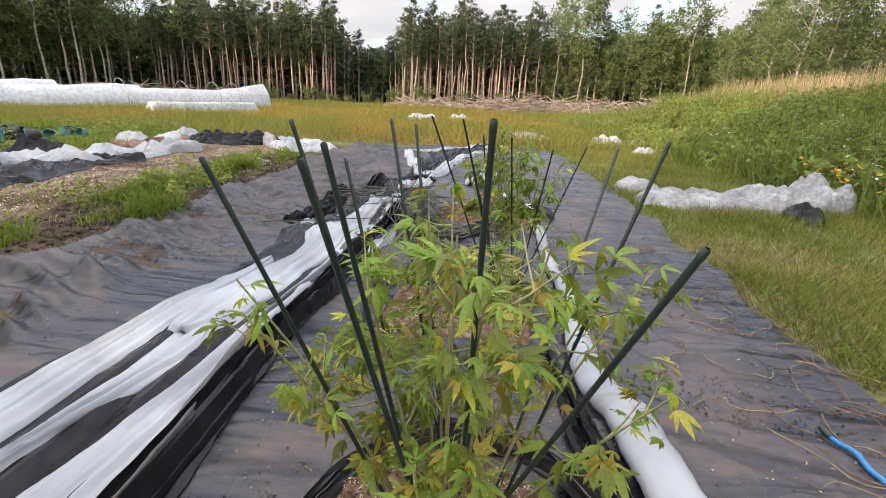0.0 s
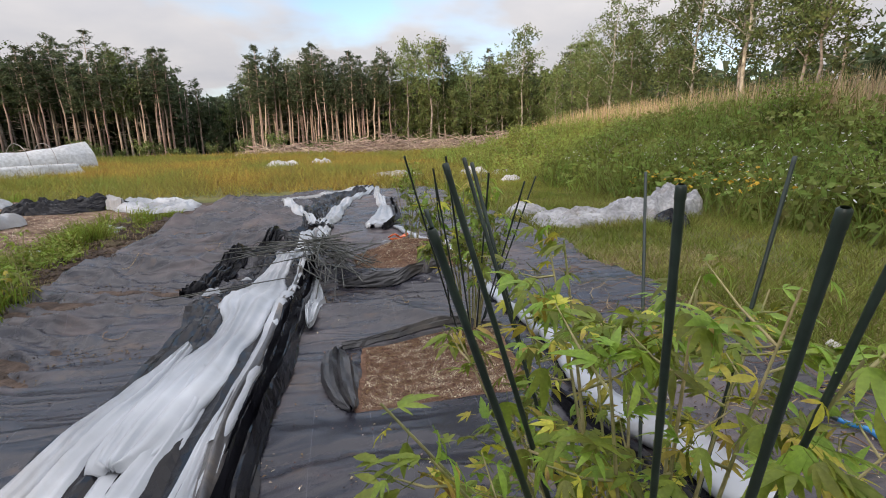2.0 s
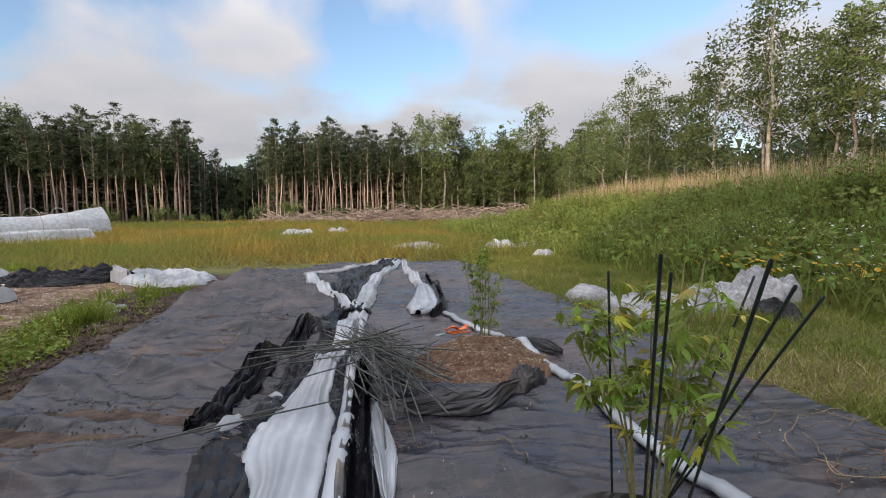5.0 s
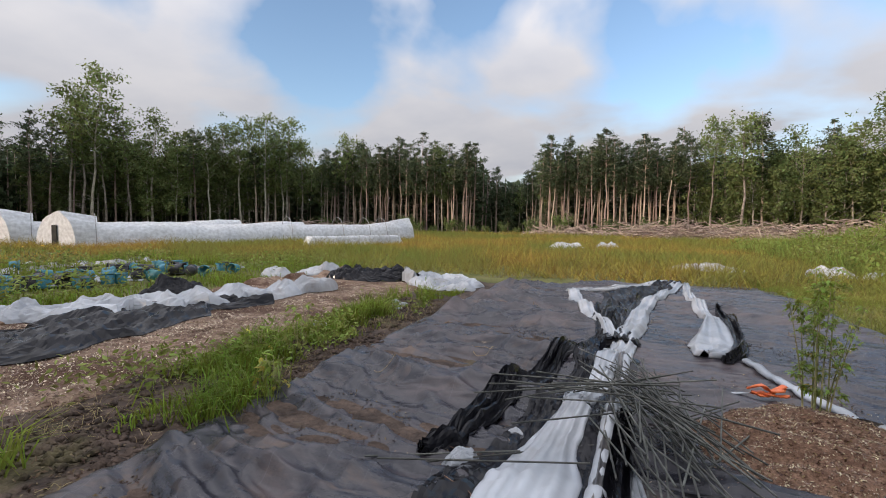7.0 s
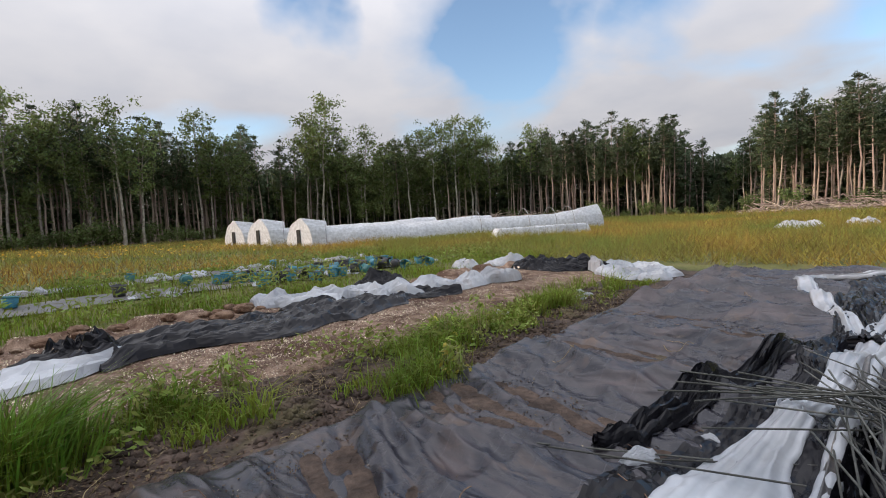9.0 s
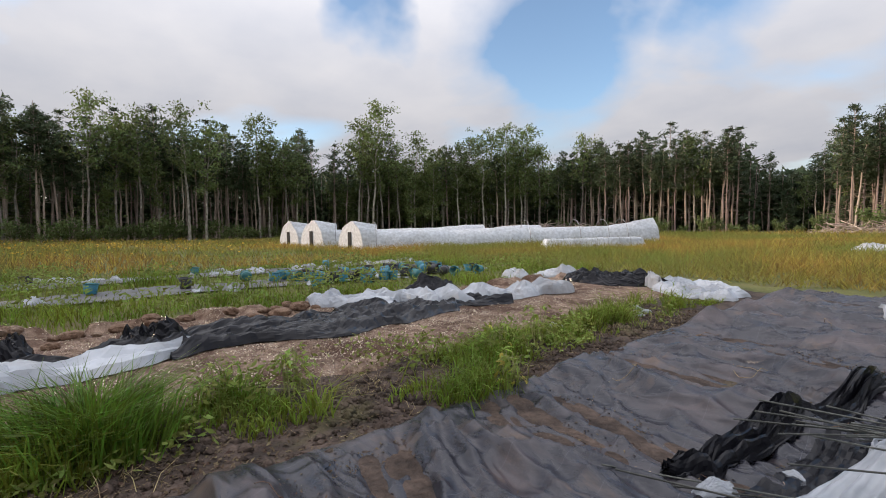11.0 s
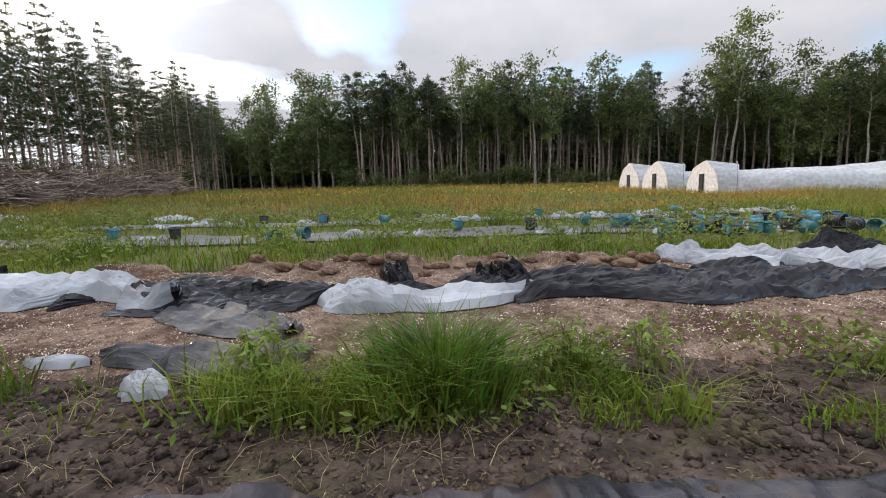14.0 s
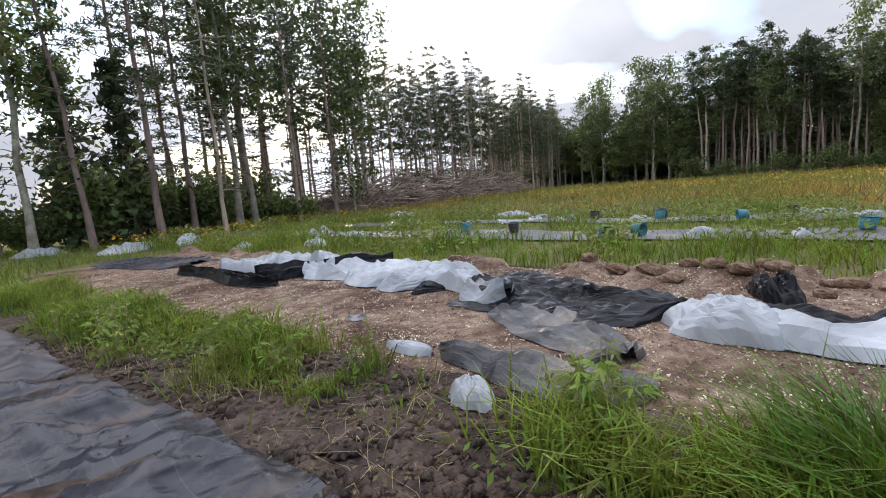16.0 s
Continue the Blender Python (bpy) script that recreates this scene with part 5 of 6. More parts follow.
for k, (hx, hy, rx, ry, hh) in enumerate(((-6.4, -22.3, .9, .5, .3), (-8.3, -18.8, 1.3, .5, .35), (-10.0, -18.0, .9, .4, .4), (-9.4, -13.2, .6, .3, .22), (-10.4, -11, .5, .3, .25), (-13, -14, .6, .4, .3), (-19, -9, .9, .4, .3), (-21, -17, .8, .4, .3))):
    heap("white_film_lump", hx, hy, rx, ry, hh, 20 * k, W, 621 + k, "white film lump among grass and weeds", fold=3, group="white film heaps")

# crumbled root balls along the bed's far side
def root_ball(x, y, r, seed):
    rng = np.random.default_rng(seed)
    A, B = np.meshgrid(np.linspace(0, math.pi, 11), np.linspace(0, 2 * math.pi, 18, endpoint=False), indexing="ij")
    D = np.stack([np.sin(A) * np.cos(B), np.sin(A) * np.sin(B), np.cos(A)], -1)
    k = 0.72 + 0.55 * fnoise(D[..., 0] * 2.2 + seed, D[..., 1] * 2.2 + D[..., 2] * 1.7, seed, 4)
    V = np.sign(D) * np.abs(D) ** 0.8 * (k * r)[..., None] * [1.0, rng.uniform(1.0, 1.5), 0.62] + [x, y, float(surface(np.array(x), np.array(y))) + r * 0.34]
    tagged(new("root_ball", mesh_np("root_ball", V, grid_faces(11, 18, True), M_peat, False)), "crumbling brown root ball on the mulch", "root ball", "root balls")


rng = np.random.default_rng(618)
for k in range(34):
    root_ball(-8.2 + rng.normal(0, 0.2), -2.5 + 0.24 * k + rng.normal(0, 0.15), rng.uniform(0.06, 0.13), 6180 + k)

# white film by the eastern lawn and in the meadow
for k, (hx, hy, rx, ry, hh, m) in enumerate(((4.95, 6.6, .95, .75, .30, D), (6.05, 6.5, .95, .65, .44, D), (7.1, 6.65, .75, .55, .66, D), (6.35, 5.75, .55, .30, .24, K), (4.4, 7.6, .5, .5, .3, D))):
    heap("white_film_lump" if m is D else "black_film_lump", hx, hy, rx, ry, hh, 25 * k, m, 631 + k, "big crumpled heap of white film on grass" if m is D else "small black film heap beside white film", fold=2.8, group="heaps on the lawn")
for k, (hx, hy, rx, ry, hh) in enumerate(((3.3, 20.5, 1.25, .5, .28), (7.0, 20.1, .8, .4, .34), (8.1, 19.7, .5, .35, .3), (7.3, 16.3, .45, .3, .28), (8.7, 15.1, .4, .3, .24), (10.6, 17.4, .5, .4, .3), (-3.2, 33.3, 1.3, .6, .5), (-0.6, 35, .9, .5, .5))):
    heap("white_film_lump", hx, hy, rx, ry, hh, 0, W, 641 + k, "pale film lump lying in meadow grass", fold=3, group="heaps in the meadow")


# ---- low plastic tunnels ----
M_cover = material("tunnel_film", (0.55, 0.58, 0.61), (0.64, 0.66, 0.68), 0.8, 0.45, 0.15, 5.0, (0.50, 0.52, 0.53), 0.6, through_light=0.3, distance=0.04)
M_dark = material("doorway_shade", (0.02, 0.02, 0.02), (0.04, 0.04, 0.035), 3.0, 0.9, 0.1)
M_hoop = material("grey_hoop", (0.25, 0.25, 0.25), (0.35, 0.35, 0.35), 4.0, 0.5, 0.1, metal=0.6)


def tunnel(x0, y0, x1, y1, width, height, seed, label, tail=1.0):
    L = math.hypot(x1 - x0, y1 - y0)
    turn = math.degrees(math.atan2(y1 - y0, x1 - x0))
    z0, z1 = float(gz(x0, y0)), float(gz(x1, y1))
    t = thing("plastic_tunnel", label, "plastic tunnel", "low plastic tunnels", at=pose(x0, y0, z0, 0, -math.degrees(math.atan2(z1 - z0, L)), turn))
    nu, nv = int(L / 0.25), 22
    S, A = np.meshgrid(np.linspace(1.0, L, nu), np.linspace(0, math.pi, nv), indexing="ij")
    sag = 0.92 - 0.018 * np.abs(np.sin(S * math.pi / 1.8)) - 0.16 * sstep(0.3, 1.8, S) * (1 - tail * sstep(L - 5, L - 1.5, S)) * (0.7 + 0.6 * fnoise(S * 0.25, S * 0, seed))
    sag = sag + 0.03 * (fnoise(S * 2, A * 3, seed + 2) - 0.5)
    c, s_ = np.cos(A), np.sin(A)
    Y, Z = c * width / 2, np.abs(s_) ** 0.85 * height * sag - 0.06
    piece("cover", mesh_np("cover", np.stack([S, Y, Z], -1), grid_faces(nu, nv), M_cover, True), t)
    for side in (0, 1):
        an = np.linspace(0, math.pi, 15)
        arch = np.column_stack([np.cos(an) * width / 2, np.abs(np.sin(an)) ** 0.85 * height * (1.06 if not side else tail)])
        arch[:, 1] += np.exp(-((an - 1.57 - 0.15) / 0.22) ** 2) * 0.13 * height
        arch *= 1 + 0.07 * (fnoise(an * 3.0, an * 0, seed + 7 + side, 2)[:, None] - 0.5) * [1.0, 1.6]
        bm = bmesh.new()
        skew = 0.75 * (1 - side)
        rim = [bm.verts.new((side * L - 0.05 * (1 - 2 * side) - skew * p[0], p[0], p[1] - 0.05)) for p in arch]
        back = [bm.verts.new((side * L + 1.9 * (1 - 2 * side), p[0] * 1.02, (p[1] - 0.05) * 0.86)) for p in arch]
        bm.faces.new(rim)
        for k in range(14):
            bm.faces.new((rim[k], rim[k + 1], back[k + 1], back[k]))
        part("end_wall", bm, M_cover, t, "gathered white film end" if side else "arched white film end")
    # a solid near-black slab paints the shade inside the doorway; the wall stays closed
    bm = bmesh.new()
    bmesh.ops.create_cube(bm, size=1.0, matrix=Matrix.Translation((-0.10, 0.0, height * 0.36)) @ Matrix.Rotation(radians(36.9), 4, "Z") @ Matrix.Diagonal((0.06, 0.40, height * 0.62, 1)))
    bmesh.ops.bevel(bm, geom=bm.edges[:], offset=0.02, segments=1, affect="EDGES")
    part("doorway", bm, M_dark, t, "dark slab painted as the shade inside a doorway slit")
    an = np.linspace(0, math.pi, 13)
    for d in (1.8, L * 0.55, L * 0.72, L - 4.5, L - 2.8) if tail == 1.0 else (1.8,):
        V, F = tube(np.column_stack([np.full(13, d), np.cos(an) * width * 0.5, np.sin(an) ** 0.7 * height * 1.03]), 0.022, 5)
        piece("hoop", mesh_np("hoop", V, F, M_hoop, True), t)
    return t


tunnel(-30.6, 18.4, -18.2, 40.0, 2.4, 1.95, 701, "long low tunnel of sagging white film on hoops")
tunnel(-34.9, 17.4, -25.8, 34.7, 2.4, 1.95, 702, "long white film tunnel with open doorway", 0.66)
tunnel(-39.8, 17.6, -31.5, 33.4, 2.4, 1.95, 703, "long white film tunnel in the field", 0.66)


def low_cover(x0, y0, x1, y1, w, h, seed):
    L = math.hypot(x1 - x0, y1 - y0)
    t = thing("row_cover", "low boxy white row cover in the grass", "row cover", at=pose(x0, y0, float(gz(x0, y0)), 0, -1.0, math.degrees(math.atan2(y1 - y0, x1 - x0))))
    n = int(L / 0.2)
    S, U = np.meshgrid(np.linspace(0, L, n), np.linspace(-1, 1, 15), indexing="ij")
    Y = U * w / 2
    Z = h * (1 - np.abs(U) ** 8) * (1 + 0.25 * (fnoise(S * 1.2, U * 2, seed) - 0.5)) * (0.35 + 0.65 * sstep(0.0, 0.15, np.minimum(S, L - S)))
    piece("cover", mesh_np("cover", np.stack([S, Y, Z], -1), grid_faces(n, 15), M_cover, True), t)
    for k in range(9):
        V, F = tube([[L * (k + 0.5) / 9, -w / 2 - .02, 0], [L * (k + 0.5) / 9, -w / 2 - .01, h * 1.02], [L * (k + 0.5) / 9, w / 2 + .01, h * 1.02], [L * (k + 0.5) / 9, w / 2 + .02, 0]], 0.012, 4)
        piece("hoop", mesh_np("hoop", V, F, M_hoop, True), t)


low_cover(-18.4, 25.4, -14.8, 31.5, 1.0, 0.62, 705)


# ---- pot rows to the west ----
M_teal = material("teal_plastic", (0.020, 0.135, 0.165), (0.035, 0.20, 0.23), 3.0, 0.5, 0.1, 30.0, (0.13, 0.16, 0.14), 2.0, spread=0.4)
M_pot = material("black_plastic", (0.016, 0.016, 0.018), (0.03, 0.03, 0.032), 3.0, 0.5, 0.1, 30.0, spread=0.3)
for nm, xa, xb, ya, yb, sd in (("row_fabric", -13.9, -11.9, -16, 13, 711), ("row_fabric", -17.3, -15.8, -16, 13, 713)):
    u, v = np.meshgrid(np.linspace(xa, xb, 24), np.linspace(ya, yb, 160), indexing="ij")
    uu = u + 0.5 * (fnoise(v * 0.4, u * 0.3, sd) - 0.5)
    tagged(new(nm, mesh_np(nm, np.stack([uu, v, gz(uu, v) + 0.035 + 0.04 * (ridge(uu * 1.3, v * 1.3, sd + 1) - 0.5)], -1), grid_faces(24, 160), material("grey_row_fabric", (0.06, 0.06, 0.065), (0.10, 0.10, 0.10), 1.5, 0.5, 0.3, 60.0, (0.20, 0.17, 0.13), 0.7), True)), "pale grey dusty ground fabric under pots", "ground cover", kind="structure")


def pot_meshes(r, h, mat):
    rows = [(r * 0.80, 0.0), (r * 0.84, h * 0.1), (r * 0.98, h * 0.93), (r * 0.90, h * 0.95), (r * 0.78, h * 0.2), (0.001, h * 0.18)]
    an = np.linspace(0, 2 * math.pi, 14, endpoint=False)
    V = np.array([[q * math.cos(a), q * math.sin(a), z] for q, z in [(0.001, 0.0)] + rows for a in an])
    body = mesh_np("body", V, grid_faces(len(rows) + 1, 14, True), mat, True)
    RV, RF = tube(np.column_stack([np.cos(np.linspace(0, 6.2832, 17)) * r, np.sin(np.linspace(0, 6.2832, 17)) * r, np.full(17, h * 0.95)]), 0.014, 5)
    return body, mesh_np("rim", RV, RF, mat, True)


POTS = {"teal": pot_meshes(0.155, 0.25, M_teal), "black": pot_meshes(0.155, 0.27, M_pot)}
M_potsoil = material("potting_soil", (0.05, 0.035, 0.02), (0.10, 0.07, 0.045), 20, 0.95, 0.5)
an = np.linspace(0, 2 * math.pi, 15)[:-1]
POT_SOIL = mesh_np("soil", np.array([[0.13 * math.cos(a), 0.13 * math.sin(a), 0.20] for a in an] + [[0, 0, 0.22]]), np.array([[k, (k + 1) % 14, 14] for k in range(14)]), M_potsoil, True)


def pot(kind, x, y, lying, rng):
    z = float(gz(x, y)) + 0.05
    m = pose(x, y, z + (0.19 if lying else 0), 90 if lying else rng.normal(0, 4), rng.normal(0, 4), rng.uniform(0, 360))
    if lying:
        m = pose(x, y, z + 0.135, 0, 0, rng.uniform(0, 360)) @ pose(0, 0, 0, 90, 0, 0)
    t = thing("plant_pot", ("teal" if kind == "teal" else "black") + (" plastic plant pot lying on its side" if lying else " plastic plant pot standing on grey fabric"), "plant pot", "plant pots", at=m)
    piece("body", POTS[kind][0], t); piece("rim", POTS[kind][1], t)
    if not lying:
        piece("soil", POT_SOIL, t, "dry brown potting soil")


rng = np.random.default_rng(731)
pot("black", -13.0, 3.45, False, rng); pot("teal", -15.9, -0.5, True, rng); pot("teal", -12.3, -3.0, True, rng)
for k in range(64):
    pot(rng.choice(["teal", "black"], p=[0.6, 0.4]), rng.uniform(-13.6, -10.8), rng.uniform(5.6, 12.2), rng.uniform() < 0.45, rng)
for k in range(12):
    pot(rng.choice(["teal", "black"], p=[0.55, 0.45]), rng.choice([-12.9, -16.5]) + rng.normal(0, 0.5), rng.uniform(-12, 13), rng.uniform() < 0.5, rng)
for k in range(70):
    hx, hy = rng.choice([-12.6, -16.4, -17.6], p=[.2, .5, .3]) + rng.normal(0, 0.4), rng.uniform(-14, 14)
    heap("white_film_scrap", hx, hy, rng.uniform(.15, .42), rng.uniform(.10, .2), rng.uniform(.08, .2), rng.uniform(0, 180), W, 741 + k, "white film bag lying among the pots", "plastic bag", fold=3, group="bags among the pots")


# ---- brush piles of felled branches ----
def brush(x, y, lx, ly, h, seed, n=150):
    rng = np.random.default_rng(seed)
    sticks = []
    for k in range(n):
        u, v = rng.uniform(-1, 1), rng.uniform(-1, 1)
        hz = h * (1 - u * u) * (1 - 0.7 * v * v) * rng.uniform(0.05, 1.0)
        c = np.array([u * lx, v * ly, hz])
        a, l, p = rng.normal(0, 0.9), rng.uniform(0.5, 1.9), rng.normal(0, 0.3)
        d = np.array([math.cos(a) * math.cos(p), math.sin(a) * math.cos(p), math.sin(p)]) * l
        r = rng.uniform(0.012, 0.06)
        e0, e1 = c - d, c + d
        e0[2], e1[2] = max(e0[2], 0.02), max(e1[2], 0.02)
        sticks.append(tube([e0, c + rng.normal(0, 0.05, 3) + [0, 0, 0.03], e1], [r, r * 0.85, r * 0.4], 4))
    t = thing("brush_pile", "heap of grey-brown felled branches and roots", "brush pile", "brush piles", at=pose(x, y, float(gz(x, y)), 0, 0, rng.uniform(-12, 12)))
    piece("branch_tangle", mesh_np("branch_tangle", *join(sticks), M_deadwood, False), t)
    for k in range(4):
        a = rng.normal(0, 0.4)
        c = np.array([rng.uniform(-.7, .7) * lx, rng.uniform(-.5, .5) * ly, h * 0.25])
        d = np.array([math.cos(a), math.sin(a), 0.06]) * rng.uniform(1.0, 2.2)
        piece("log", mesh_np("log", *tube([c - d, c, c + d], [0.13, 0.12, 0.10], 8), M_deadwood, True), t)
    return t


for k in range(9):
    brush(-8 + 4.2 * k, 62 - 0.12 * k + 0.8 * (k % 2), 3.0, 1.6, 1.5 + 0.5 * ((k * 7) % 3) / 2, 801 + k)
for k in range(7):
    brush(3.5 + 3.6 * k, 57.5 + 0.7 * (k % 3), 2.6, 1.5, 2.1 + 0.4 * (k % 2), 811 + k, 240)
for k in range(5):
    brush(-44 + 3.6 * k, 46 + 2.2 * k, 3.0, 1.4, 1.6, 821 + k)
for k in range(10):
    brush(-60 + 3.7 * k, -31.0 + 0.3 * k, 2.9, 1.8, 2.9 + 0.9 * (k % 2), 831 + k, 330)


# ---- shrubs ----
def shrub_meshes(h, seed, leaf=0.10, count=900, mat=None):
    rng = np.random.default_rng(seed)
    wood, cs = [], []
    for k in range(9):
        a, r = k * 0.7 + rng.uniform(0, 0.6), rng.uniform(0.2, 0.55) * h
        e = np.array([math.cos(a) * r, math.sin(a) * r, h * rng.uniform(0.55, 1.0)])
        wood.append(tube([[0, 0, -0.05], e * [0.35, 0.35, 0.55], e], [0.022, 0.014, 0.005], 4))
        m = count // 9
        q = rng.uniform(0.2, 1.05, m)
        cs.append(e[None] * q[:, None] ** [0.8, 0.8, 0.7] + rng.normal(0, 0.11 * h, (m, 3)))
    C = np.concatenate(cs); C[:, 2] = np.abs(C[:, 2])
    return mesh_np("stems", *join(wood), M_deadwood, True), mesh_np("leaves", *leaf_cards(C, leaf, rng), mat or M_leaf)


SHRUBS = [shrub_meshes(1.5, 851, 0.13, 560), shrub_meshes(1.9, 852, 0.14, 560), shrub_meshes(2.6, 853, 0.17, 640)]


LIGHT_SHRUBS = [shrub_meshes(1.4, 854, 0.085, 900, M_weed), shrub_meshes(1.8, 855, 0.085, 900, M_weed)]


def shrub(x, y, s, rng):
    pool = LIGHT_SHRUBS if x > 5 and y < 40 else SHRUBS
    st, lv = pool[int(rng.integers(len(pool)))]
    t = thing("shrub", "bushy green shrub among tall weeds", "shrub", "shrubs", at=pose(x, y, float(gz(x, y)), 0, 0, rng.uniform(0, 360)) @ Matrix.Diagonal((s, s, s * rng.uniform(.8, 1.1), 1)))
    piece("stem_clump", st, t); piece("leaves", lv, t)


rng = np.random.default_rng(861)
for k in range(34):
    shrub(rng.uniform(8.8, 13.5), rng.uniform(2, 30), rng.uniform(0.45, 0.8), rng)
for x_, y_, s_ in ((9.4, 19.5, 1.0), (10.2, 20.5, 1.1), (9.0, 10.5, 0.8), (9.6, 13.5, 0.8)):
    shrub(x_, y_, s_, rng)
for k in range(12):
    f = k / 11
    shrub(-74 + 62 * f + rng.normal(0, 1), -34.5 + 5.0 * f + rng.normal(0, 0.8), rng.uniform(0.9, 1.5), rng)
for k in range(40):
    shrub(rng.uniform(-22, 0), rng.uniform(-28, -24), rng.uniform(0.8, 1.5), rng)
for k in range(40):
    shrub(-73 + rng.normal(0, 1.0), -12 + 52 * k / 39, rng.uniform(0.7, 1.3), rng)
for k in range(40):
    shrub(-46 + 84 * k / 39, 67.5 + rng.normal(0, 1.0) - max(0, (k - 18)) * 0.35, rng.uniform(0.6, 1.1), rng)


# ---- stakes, leafy plants ----
M_stake = material("green_black_stake", (0.010, 0.020, 0.016), (0.022, 0.038, 0.030), 6.0, 0.42, 0.25, 50.0, (0.05, 0.06, 0.055), 5.0, distance=0.003, patch_cut=(0.62, 0.75))
M_stem = material("plant_stems", (0.22, 0.24, 0.09), (0.36, 0.30, 0.16), 5.0, 0.7, 0.2, 40.0)
M_plantleaf = material("serrated_leaves", (0.175, 0.245, 0.034), (0.285, 0.355, 0.052), 6.0, 0.5, 0.2, 70.0, spread=0.45, through_light=0.5, distance=0.003)
M_yellowleaf = material("yellowed_leaves", (0.36, 0.34, 0.04), (0.50, 0.42, 0.06), 6.0, 0.5, 0.2, 70.0, (0.30, 0.18, 0.05), 5.0, spread=0.3, through_light=0.4, distance=0.003)


def stake(base, top, r=0.0058):
    base, top = Vector(base), Vector(top)
    base.z = float(surface(np.array(base.x), np.array(base.y))) - 0.03
    L = (top - base).length
    m = Matrix.Translation(base) @ (top - base).to_track_quat("Z", "Y").to_matrix().to_4x4()
    t = thing("garden_stake", "dark green plastic-coated garden stake leaning beside a plant", "garden stake", "garden stakes", at=m)
    n = int(L / 0.05)
    z = np.linspace(0, L, n)
    rr = r * (1 + 0.10 * (np.arange(n) % 2))
    piece("shaft", mesh_np("shaft", *tube(np.column_stack([0 * z, 0 * z, z]), rr, 8), M_stake, True), t)
    V, F = tube(np.array([[0, 0, L - 0.012], [0, 0, L + 0.004], [0, 0, L + 0.007]]), [r * 1.15, r * 1.12, r * 0.7], 8)
    piece("cap", mesh_np("cap", V, F, M_stake, True), t)


for b, tp in (((1.232, -0.857, 0), (0.97, -1.258, 1.45)), ((1.188, -0.791, 0), (0.949, -1.089, 1.457)), ((1.227, -0.83, 0), (1.246, -1.158, 1.513)), ((1.158, -0.76, 0), (0.668, -1.005, 1.408)),
              ((1.182, -0.74, 0), (0.749, -0.733, 1.476)), ((1.30, -0.68, 0), (1.76, -0.52, 1.455)), ((1.16, -0.81, 0), (1.543, -1.285, 1.361)), ((1.24, -0.66, 0), (0.914, -0.25, 1.47)), ((1.22, -0.64, 0), (0.98, -0.10, 1.45)), ((1.17, -0.68, 0), (0.779, -0.362, 1.343)), ((1.29, -0.66, 0), (1.82, 0.19, 1.375)),
              ((1.49, 1.70, 0), (1.121, 0.888, 1.446)), ((1.42, 1.80, 0), (0.924, 1.048, 1.451)), ((1.46, 1.82, 0), (1.127, 1.266, 1.367)), ((1.58, 1.90, 0), (1.42, 1.08, 1.34)), ((1.63, 1.94, 0), (1.70, 1.22, 1.27)),
              ((1.66, 1.98, 0), (2.05, 1.85, 1.25)), ((1.40, 2.02, 0), (1.25, 1.85, 1.3))):
    stake(b, tp)


def palm_leaf(n_fingers, seed, mat):
    """A hand of toothed leaflets about 0.14 m long, drooping."""
    rng = np.random.default_rng(seed)
    V, F = [], []
    st, sf = tube([[-0.045, 0, 0.012], [-0.02, 0, 0.004], [0, 0, 0]], [0.0016, 0.0014, 0.001], 3)
    V.extend(st.tolist()); F.extend(sf.tolist())
    for k in range(n_fingers):
        a = radians(-62 + 124 * k / (n_fingers - 1)) if n_fingers > 1 else 0
        L = (0.115 - 0.035 * abs(k - (n_fingers - 1) / 2)) * rng.uniform(0.85, 1.1)
        w = L * rng.uniform(0.11, 0.15)
        d, s = np.array([math.cos(a), math.sin(a), 0]), np.array([-math.sin(a), math.cos(a), 0])
        droop = rng.uniform(0.25, 0.6)
        rows = []
        for f, ww in ((0.0, 0.12), (0.22, 0.62), (0.40, 0.95), (0.58, 1.0), (0.78, 0.62), (1.0, 0.03)):
            c = d * L * f + np.array([0, 0, -droop * L * f * f])
            b = len(V)
            V.extend([(c - s * w * ww + [0, 0, 0.2 * w * ww]).tolist(), c.tolist(), (c + s * w * ww + [0, 0, 0.2 * w * ww]).tolist()])
            rows.append(b)
        for p, q in zip(rows, rows[1:]):
            F.append([p, p + 1, q + 1, q]); F.append([p + 1, p + 2, q + 2, q + 1])
    return mesh_np("leaf", np.array(V), np.array(F), mat, True)


LEAVES = [palm_leaf(n, s, M_plantleaf) for n, s in ((5, 1), (7, 2), (5, 3), (3, 4))]
YELLOW = [palm_leaf(n, s, M_yellowleaf) for n, s in ((5, 5), (3, 6))]


